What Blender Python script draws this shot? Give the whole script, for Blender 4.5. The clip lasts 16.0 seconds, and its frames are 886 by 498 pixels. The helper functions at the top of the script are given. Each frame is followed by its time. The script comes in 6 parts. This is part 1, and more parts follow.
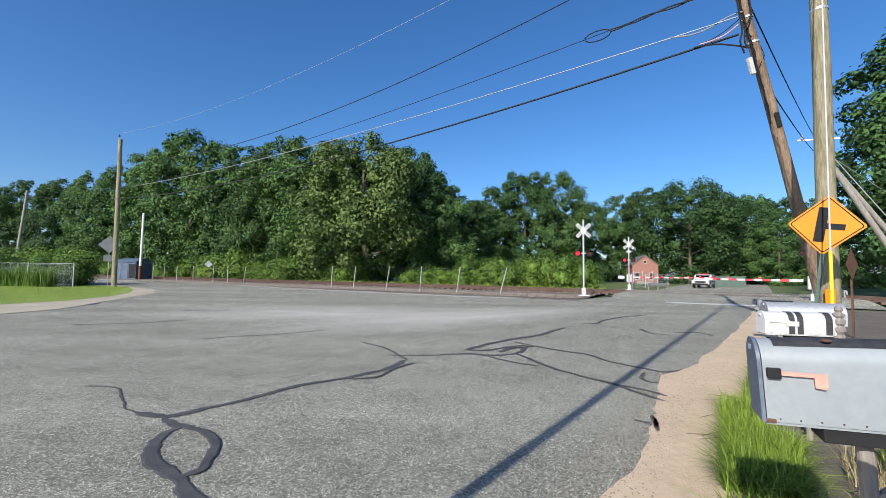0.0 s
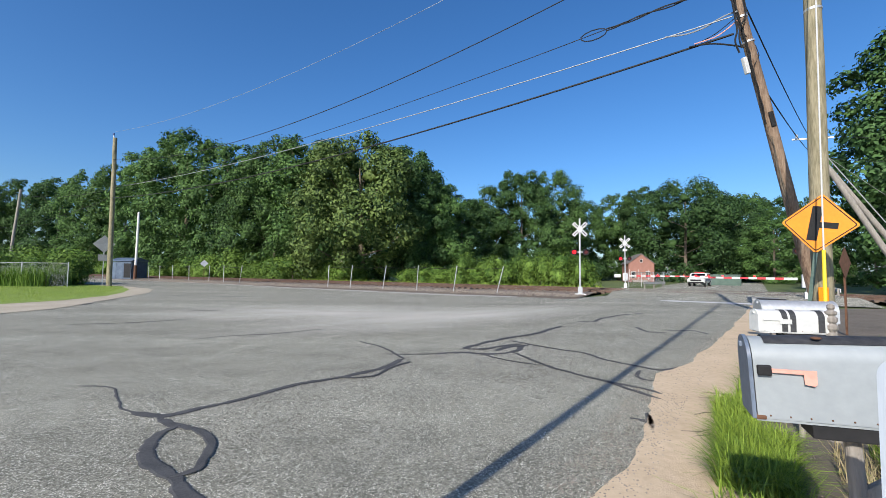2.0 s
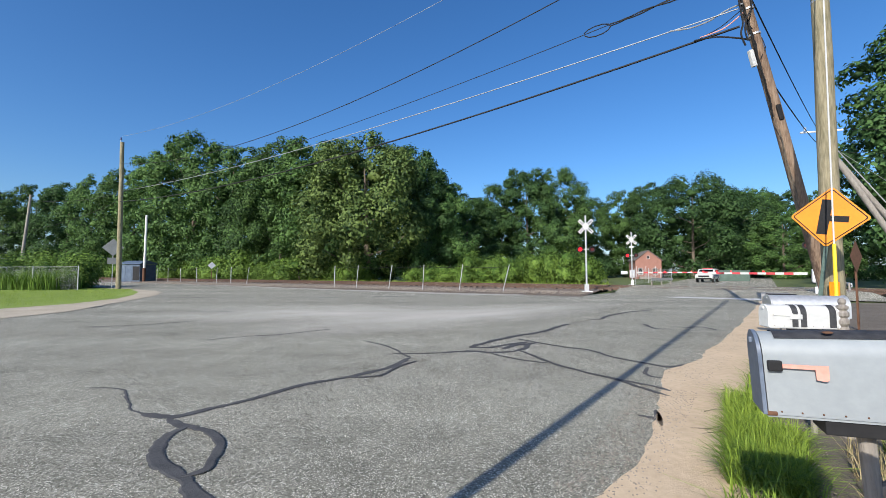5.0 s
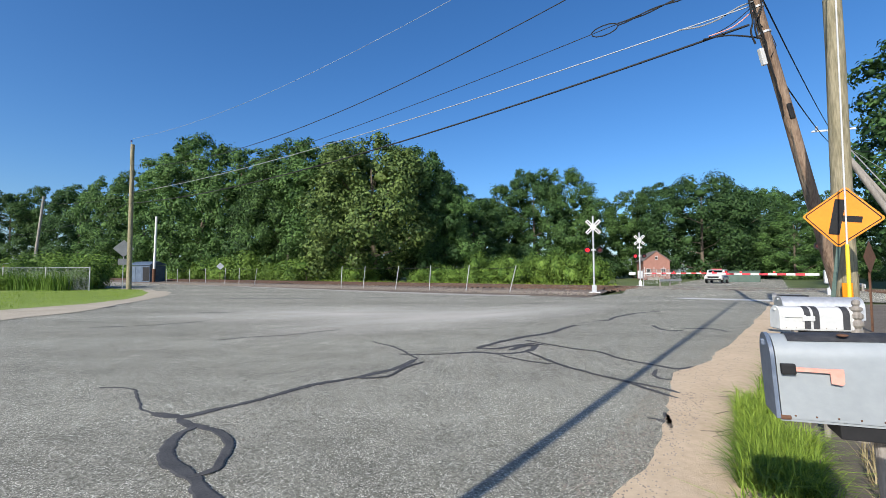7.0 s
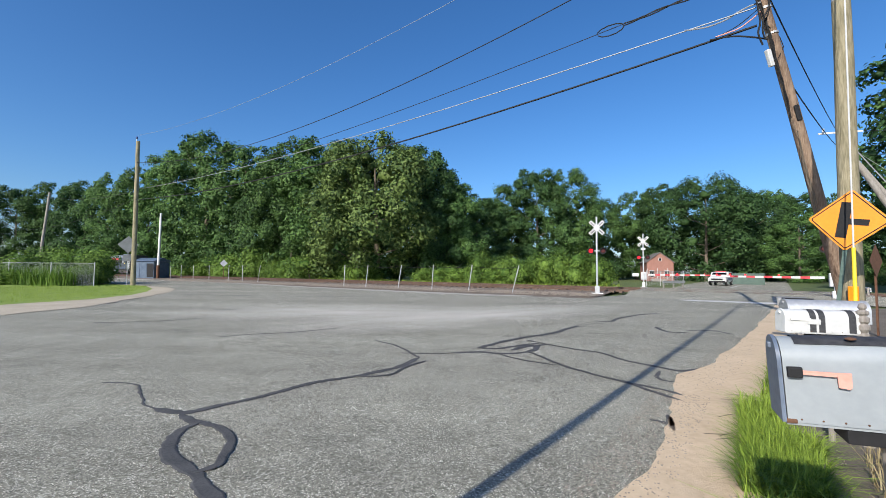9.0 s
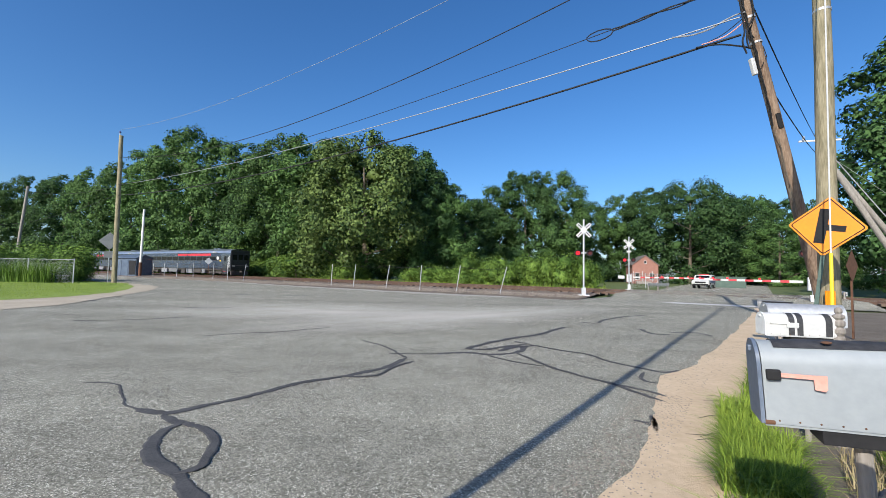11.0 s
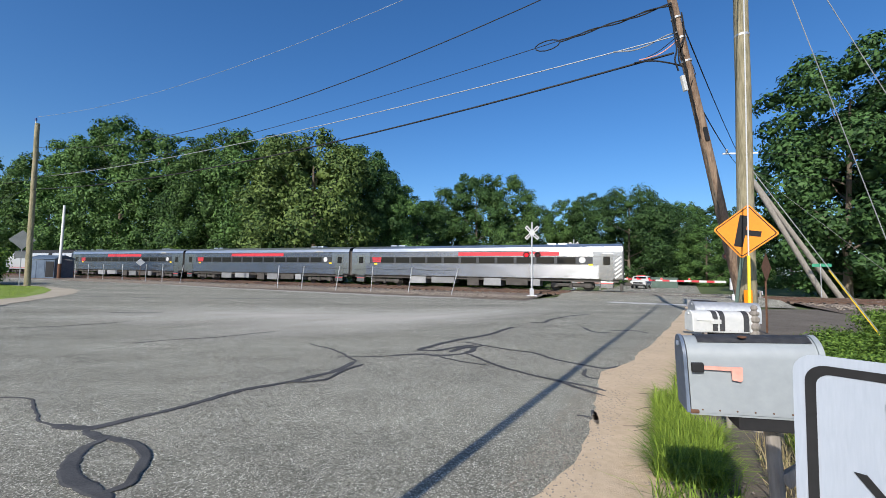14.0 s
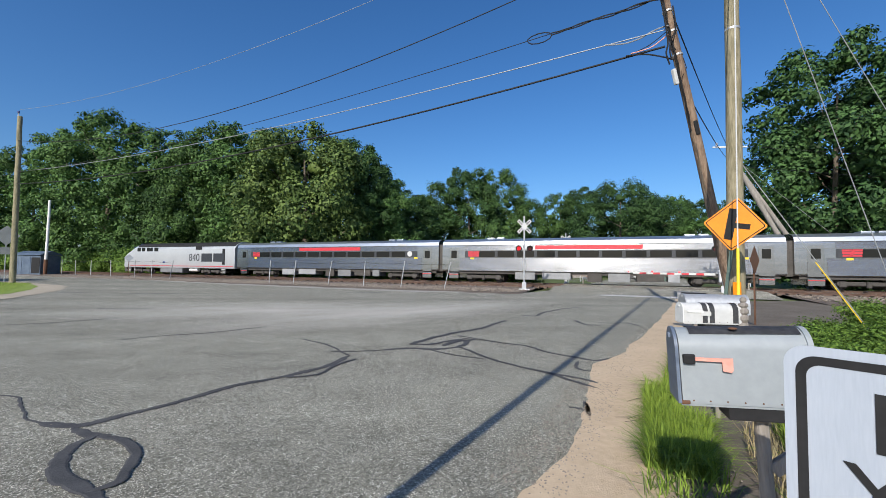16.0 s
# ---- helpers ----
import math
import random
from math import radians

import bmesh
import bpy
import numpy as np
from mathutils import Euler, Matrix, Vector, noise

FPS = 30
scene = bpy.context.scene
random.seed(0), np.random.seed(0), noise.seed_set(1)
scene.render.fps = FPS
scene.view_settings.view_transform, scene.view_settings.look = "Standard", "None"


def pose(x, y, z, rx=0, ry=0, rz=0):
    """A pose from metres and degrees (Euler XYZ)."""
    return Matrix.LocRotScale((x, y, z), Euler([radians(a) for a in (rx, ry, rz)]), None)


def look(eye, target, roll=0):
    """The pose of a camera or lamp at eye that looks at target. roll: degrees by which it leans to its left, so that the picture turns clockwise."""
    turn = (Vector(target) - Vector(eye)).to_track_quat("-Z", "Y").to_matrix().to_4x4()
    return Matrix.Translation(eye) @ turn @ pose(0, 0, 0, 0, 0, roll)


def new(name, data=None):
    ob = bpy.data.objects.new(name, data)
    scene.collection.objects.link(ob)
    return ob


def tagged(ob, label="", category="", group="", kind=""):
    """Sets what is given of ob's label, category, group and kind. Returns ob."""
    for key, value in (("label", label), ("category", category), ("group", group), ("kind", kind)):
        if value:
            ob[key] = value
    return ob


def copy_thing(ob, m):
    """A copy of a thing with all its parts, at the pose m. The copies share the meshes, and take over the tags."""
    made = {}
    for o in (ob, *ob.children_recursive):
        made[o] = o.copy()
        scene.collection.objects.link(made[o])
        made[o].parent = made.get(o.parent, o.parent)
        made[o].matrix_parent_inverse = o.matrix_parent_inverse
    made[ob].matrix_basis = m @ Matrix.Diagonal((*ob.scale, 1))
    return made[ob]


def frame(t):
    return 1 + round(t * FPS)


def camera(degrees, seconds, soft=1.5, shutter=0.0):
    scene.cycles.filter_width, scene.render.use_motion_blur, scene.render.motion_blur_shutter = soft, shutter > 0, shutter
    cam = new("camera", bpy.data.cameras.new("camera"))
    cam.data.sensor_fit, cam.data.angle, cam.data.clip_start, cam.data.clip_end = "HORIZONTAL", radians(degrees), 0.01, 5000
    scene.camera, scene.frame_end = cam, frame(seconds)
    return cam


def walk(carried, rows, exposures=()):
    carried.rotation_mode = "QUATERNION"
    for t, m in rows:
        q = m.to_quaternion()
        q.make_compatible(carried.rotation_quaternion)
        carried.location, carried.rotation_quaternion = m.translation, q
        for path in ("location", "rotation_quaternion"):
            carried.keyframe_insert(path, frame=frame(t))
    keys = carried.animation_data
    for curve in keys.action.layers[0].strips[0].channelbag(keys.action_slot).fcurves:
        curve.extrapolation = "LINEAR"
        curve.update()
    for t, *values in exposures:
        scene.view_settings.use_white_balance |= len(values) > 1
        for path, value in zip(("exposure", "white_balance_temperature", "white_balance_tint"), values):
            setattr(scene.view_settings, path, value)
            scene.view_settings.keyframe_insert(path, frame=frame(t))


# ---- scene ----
cam = camera(93.9, 16.0, soft=0.6)
PATH = [
    (0, (-0.006, -0.008, 1.503), (-0.004, 1.988, 1.619), 0.7),
    (0.5, (-0.007, -0.011, 1.503), (-0.003, 1.986, 1.618), 0.6),
    (1, (-0.005, -0.014, 1.504), (0.002, 1.982, 1.619), 0.6),
    (1.5, (0.0, -0.015, 1.503), (0.011, 1.982, 1.617), 0.6),
    (2, (0.003, -0.017, 1.503), (0.02, 1.98, 1.614), 0.6),
    (2.5, (0.003, -0.018, 1.503), (0.025, 1.979, 1.609), 0.6),
    (3, (0.007, -0.011, 1.501), (0.029, 1.987, 1.603), 0.6),
    (3.5, (0.005, -0.012, 1.503), (0.024, 1.985, 1.601), 0.4),
    (4, (0.011, -0.01, 1.499), (0.021, 1.987, 1.598), 0.2),
    (6.5, (0.003, -0.008, 1.502), (-0.032, 1.988, 1.618), -0.2),
    (7, (0.002, -0.007, 1.503), (-0.039, 1.989, 1.613), -0.1),
    (7.5, (0.0, -0.005, 1.502), (-0.044, 1.991, 1.608), 0.1),
    (8, (-0.003, -0.002, 1.502), (-0.051, 1.995, 1.606), 0.2),
    (8.5, (-0.001, 0.004, 1.5), (-0.054, 2.0, 1.606), 0.4),
    (9, (-0.002, 0.001, 1.5), (-0.057, 1.997, 1.607), 0.5),
    (11.5, (-0.008, -0.009, 1.506), (0.026, 1.988, 1.616), 1.2),
    (12, (-0.007, -0.01, 1.505), (0.068, 1.986, 1.615), 1.2),
    (12.5, (-0.007, -0.007, 1.505), (0.113, 1.986, 1.618), 1.1),
    (13, (-0.003, -0.005, 1.504), (0.161, 1.985, 1.621), 1.0),
    (13.5, (-0.001, -0.004, 1.506), (0.203, 1.982, 1.626), 1.0),
    (14, (0.003, -0.013, 1.505), (0.235, 1.97, 1.626), 1.0),
    (14.5, (-0.005, -0.024, 1.509), (0.241, 1.958, 1.626), 1.0),
    (15, (-0.002, -0.014, 1.506), (0.246, 1.967, 1.616), 0.8),
    (15.5, (0.0, -0.005, 1.504), (0.249, 1.977, 1.605), 0.7),
    (16, (0.004, -0.001, 1.503), (0.272, 1.978, 1.596), 0.7),
]
walk(cam, [(t, look(eye, target, roll)) for t, eye, target, roll in PATH],
     exposures=[(0.0, 0.31), (11.3, 0.31), (13.0, 0.22), (14.5, 0.12), (16.0, 0.07)])

# ---- world, sun, exposure ----
SUN_DIR = Vector((0.5476, 0.8368, -0.6009)).normalized()
world = bpy.data.worlds.new("sky")
scene.world = world
world.use_nodes = True
wn = world.node_tree.nodes
sky = wn.new("ShaderNodeTexSky")
sky.sky_type = "NISHITA"
sky.sun_disc = False
sky.sun_elevation = radians(31)
sky.sun_rotation = math.atan2(-SUN_DIR.x, -SUN_DIR.y)
sky.air_density, sky.dust_density, sky.ozone_density = 1.0, 1.3, 6.0
wn["Background"].inputs[1].default_value = 0.137
tone = wn.new("ShaderNodeHueSaturation")
tone.inputs["Saturation"].default_value, tone.inputs["Hue"].default_value = 1.17, 0.503
world.node_tree.links.new(sky.outputs[0], tone.inputs["Color"])
world.node_tree.links.new(tone.outputs[0], wn["Background"].inputs[0])
sun = new("sun", bpy.data.lights.new("sun", "SUN"))
sun.data.energy, sun.data.angle, sun.data.color = 4.8, radians(0.53), (1.0, 0.945, 0.865)
sun.matrix_world = look((0, 0, 60), Vector((0, 0, 60)) + SUN_DIR)


# ---- materials ----
def mat(name, col, col2=None, rough=0.7, metal=0.0, big=0.5, fine=20.0, mix=0.5, bump=0.0, bumpscale=40.0, obrand=0.0, stretch=(1, 1, 1), dist=0.02):
    """Two tones mixed by noise at two scales, fine relief, and a little change from piece to piece."""
    m = bpy.data.materials.new(name)
    m.use_nodes = True
    N, L = m.node_tree.nodes, m.node_tree.links
    b = N["Principled BSDF"]
    b.inputs["Roughness"].default_value, b.inputs["Metallic"].default_value = rough, metal
    tc, mp = N.new("ShaderNodeTexCoord"), N.new("ShaderNodeMapping")
    mp.inputs["Scale"].default_value = stretch
    L.new(tc.outputs["Object"], mp.inputs[0])
    n1, n2 = N.new("ShaderNodeTexNoise"), N.new("ShaderNodeTexNoise")
    n1.inputs["Scale"].default_value, n2.inputs["Scale"].default_value = big, fine
    n1.inputs["Detail"].default_value, n2.inputs["Detail"].default_value = 5, 4
    add = N.new("ShaderNodeMath")
    add.operation = "ADD"
    L.new(mp.outputs[0], n1.inputs["Vector"]), L.new(mp.outputs[0], n2.inputs["Vector"])
    L.new(n1.outputs[0], add.inputs[0]), L.new(n2.outputs[0], add.inputs[1])
    ramp = N.new("ShaderNodeMapRange")
    ramp.inputs[1].default_value, ramp.inputs[2].default_value = 1 - 0.5 * mix, 1 + 0.5 * mix
    L.new(add.outputs[0], ramp.inputs[0])
    cm = N.new("ShaderNodeMix")
    cm.data_type = "RGBA"
    cm.inputs["A"].default_value, cm.inputs["B"].default_value = (*col, 1), (*(col2 or col), 1)
    L.new(ramp.outputs[0], cm.inputs["Factor"])
    out = cm.outputs["Result"]
    if obrand:
        oi, hs, mr = N.new("ShaderNodeObjectInfo"), N.new("ShaderNodeHueSaturation"), N.new("ShaderNodeMapRange")
        mr.inputs[3].default_value, mr.inputs[4].default_value = 1 - obrand, 1 + obrand
        L.new(oi.outputs["Random"], mr.inputs[0]), L.new(mr.outputs[0], hs.inputs["Value"]), L.new(out, hs.inputs["Color"])
        out = hs.outputs[0]
    L.new(out, b.inputs["Base Color"])
    if bump:
        n3, bp = N.new("ShaderNodeTexNoise"), N.new("ShaderNodeBump")
        n3.inputs["Scale"].default_value, n3.inputs["Detail"].default_value = bumpscale, 6
        bp.inputs["Strength"].default_value, bp.inputs["Distance"].default_value = bump, dist
        L.new(mp.outputs[0], n3.inputs["Vector"]), L.new(n3.outputs[0], bp.inputs["Height"]), L.new(bp.outputs[0], b.inputs["Normal"])
    return m


def leaf_mat(name, dark, light, trans=0.13, gloss=0.6):
    """Leaves: colour changes from leaf to leaf and tree to tree, with dark patches that add crown shade; light passes
    through.
    """
    m = bpy.data.materials.new(name)
    m.use_nodes = True
    N, L = m.node_tree.nodes, m.node_tree.links
    b, out = N["Principled BSDF"], N["Material Output"]
    geo, oi, tc, nz = N.new("ShaderNodeNewGeometry"), N.new("ShaderNodeObjectInfo"), N.new("ShaderNodeTexCoord"), N.new("ShaderNodeTexNoise")
    nz.inputs["Scale"].default_value, nz.inputs["Detail"].default_value = 0.55, 3
    L.new(tc.outputs["Object"], nz.inputs["Vector"])
    a1, a2 = N.new("ShaderNodeMath"), N.new("ShaderNodeMapRange")
    a1.operation = "ADD"
    half = N.new("ShaderNodeMath")
    half.operation = "MULTIPLY"
    half.inputs[1].default_value = 0.55
    L.new(geo.outputs["Random Per Island"], half.inputs[0])
    L.new(half.outputs[0], a1.inputs[0]), L.new(nz.outputs[0], a1.inputs[1])
    a2.inputs[1].default_value, a2.inputs[2].default_value = 0.42, 1.0
    L.new(a1.outputs[0], a2.inputs[0])
    cm, hs, mr = N.new("ShaderNodeMix"), N.new("ShaderNodeHueSaturation"), N.new("ShaderNodeMapRange")
    cm.data_type = "RGBA"
    cm.inputs["A"].default_value, cm.inputs["B"].default_value = (*dark, 1), (*light, 1)
    L.new(a2.outputs[0], cm.inputs["Factor"])
    mr.inputs[3].default_value, mr.inputs[4].default_value = 0.78, 1.2
    L.new(oi.outputs["Random"], mr.inputs[0]), L.new(mr.outputs[0], hs.inputs["Value"]), L.new(cm.outputs["Result"], hs.inputs["Color"])
    b.inputs["Roughness"].default_value, b.inputs["Specular IOR Level"].default_value = gloss, 0.2
    L.new(hs.outputs[0], b.inputs["Base Color"])
    tr, mx = N.new("ShaderNodeBsdfTranslucent"), N.new("ShaderNodeMixShader")
    L.new(hs.outputs[0], tr.inputs[0])
    mx.inputs[0].default_value = trans
    L.new(b.outputs[0], mx.inputs[1]), L.new(tr.outputs[0], mx.inputs[2]), L.new(mx.outputs[0], out.inputs[0])
    return m


def glow(name, col, strength):
    m = bpy.data.materials.new(name)
    m.use_nodes = True
    b = m.node_tree.nodes["Principled BSDF"]
    b.inputs["Base Color"].default_value = (*col, 1)
    b.inputs["Emission Color"].default_value, b.inputs["Emission Strength"].default_value = (*col, 1), strength
    b.inputs["Roughness"].default_value = 0.3
    return m


def asphalt_mat():
    """Worn asphalt: pale stones in a grey binder, dusty patches and wheel tracks."""
    m = mat("asphalt", (0.192, 0.186, 0.148), (0.275, 0.265, 0.210), 0.86, 0, 0.16, 2.2, 0.7, 0.9, 150, dist=0.006)
    N, L = m.node_tree.nodes, m.node_tree.links
    b = N["Principled BSDF"]
    b.inputs["Specular IOR Level"].default_value = 0.15
    old = b.inputs["Base Color"].links[0].from_socket
    tc = N.new("ShaderNodeTexCoord")
    vo = N.new("ShaderNodeTexVoronoi")
    vo.inputs["Scale"].default_value = 135
    L.new(tc.outputs["Object"], vo.inputs["Vector"])
    sep = N.new("ShaderNodeSeparateColor")
    L.new(vo.outputs["Color"], sep.inputs[0])
    st = N.new("ShaderNodeMapRange")
    st.inputs[1].default_value, st.inputs[2].default_value, st.inputs[3].default_value, st.inputs[4].default_value = 0.0, 1.0, 0.42, 1.42
    L.new(sep.outputs[0], st.inputs[0])
    pale = N.new("ShaderNodeMath")
    pale.operation = "GREATER_THAN"
    pale.inputs[1].default_value = 0.88
    L.new(sep.outputs[1], pale.inputs[0])
    hs = N.new("ShaderNodeHueSaturation")
    L.new(old, hs.inputs["Color"]), L.new(st.outputs[0], hs.inputs["Value"])
    mx = N.new("ShaderNodeMix")
    mx.data_type = "RGBA"
    mx.inputs["B"].default_value = (0.66, 0.63, 0.54, 1)
    L.new(hs.outputs[0], mx.inputs["A"]), L.new(pale.outputs[0], mx.inputs["Factor"])
    # clusters of stones and scuffed patches, a hand's width to a pace across
    for scale, detail, low, high in ((34.0, 2, 0.76, 1.24), (11.0, 4, 0.88, 1.12), (1.1, 6, 0.92, 1.06)):
        nz, mr, hv = N.new("ShaderNodeTexNoise"), N.new("ShaderNodeMapRange"), N.new("ShaderNodeHueSaturation")
        nz.inputs["Scale"].default_value, nz.inputs["Detail"].default_value = scale, detail
        mr.inputs[1].default_value, mr.inputs[2].default_value, mr.inputs[3].default_value, mr.inputs[4].default_value = 0.32, 0.68, low, high
        L.new(tc.outputs["Object"], nz.inputs["Vector"]), L.new(nz.outputs[0], mr.inputs[0]), L.new(mr.outputs[0], hv.inputs["Value"])
        L.new(mx.outputs["Result"] if scale > 20 else grain, hv.inputs["Color"])
        grain = hv.outputs[0]
    # long wheel tracks along the road
    mp, wv = N.new("ShaderNodeMapping"), N.new("ShaderNodeTexNoise")
    mp.inputs["Rotation"].default_value = (0, 0, radians(-50))
    mp.inputs["Scale"].default_value = (0.03, 0.55, 1)
    L.new(tc.outputs["Object"], mp.inputs[0]), L.new(mp.outputs[0], wv.inputs["Vector"])
    wv.inputs["Scale"].default_value, wv.inputs["Detail"].default_value = 1.0, 3
    r2 = N.new("ShaderNodeMapRange")
    r2.inputs[1].default_value, r2.inputs[2].default_value, r2.inputs[3].default_value, r2.inputs[4].default_value = 0.3, 0.7, 0.85, 1.18
    L.new(wv.outputs[0], r2.inputs[0])
    h2 = N.new("ShaderNodeHueSaturation")
    L.new(grain, h2.inputs["Color"]), L.new(r2.outputs[0], h2.inputs["Value"])
    out = h2.outputs[0]
    # pale dust swept into two long drifts
    for cx, cy, rz, rx, ry in ((-4.0, 15.2, 4, 7.5, 3.6), (1.0, 14.6, 38, 9.0, 2.6)):
        mp2, ln, fall, nz, mul, mxd = (N.new("ShaderNodeMapping"), N.new("ShaderNodeVectorMath"), N.new("ShaderNodeMapRange"), N.new("ShaderNodeTexNoise"), N.new("ShaderNodeMath"), N.new("ShaderNodeMix"))
        mp2.vector_type = "TEXTURE"
        mp2.inputs["Location"].default_value, mp2.inputs["Rotation"].default_value, mp2.inputs["Scale"].default_value = (cx, cy, 0), (0, 0, radians(rz)), (rx, ry, 1)
        L.new(tc.outputs["Object"], mp2.inputs[0]), L.new(mp2.outputs[0], ln.inputs[0])
        ln.operation, mul.operation, mxd.data_type = "LENGTH", "MULTIPLY", "RGBA"
        fall.inputs[1].default_value, fall.inputs[2].default_value, fall.inputs[3].default_value, fall.inputs[4].default_value = 0.1, 1.0, 1.5, 0.0
        L.new(ln.outputs["Value"], fall.inputs[0])
        nz.inputs["Scale"].default_value, nz.inputs["Detail"].default_value = 3.2, 9
        L.new(mp2.outputs[0], nz.inputs["Vector"])
        L.new(fall.outputs[0], mul.inputs[0]), L.new(nz.outputs[0], mul.inputs[1])
        mxd.inputs["B"].default_value = (0.50, 0.47, 0.41, 1)
        L.new(mul.outputs[0], mxd.inputs["Factor"]), L.new(out, mxd.inputs["A"])
        out = mxd.outputs["Result"]
    L.new(out, b.inputs["Base Color"])
    return m


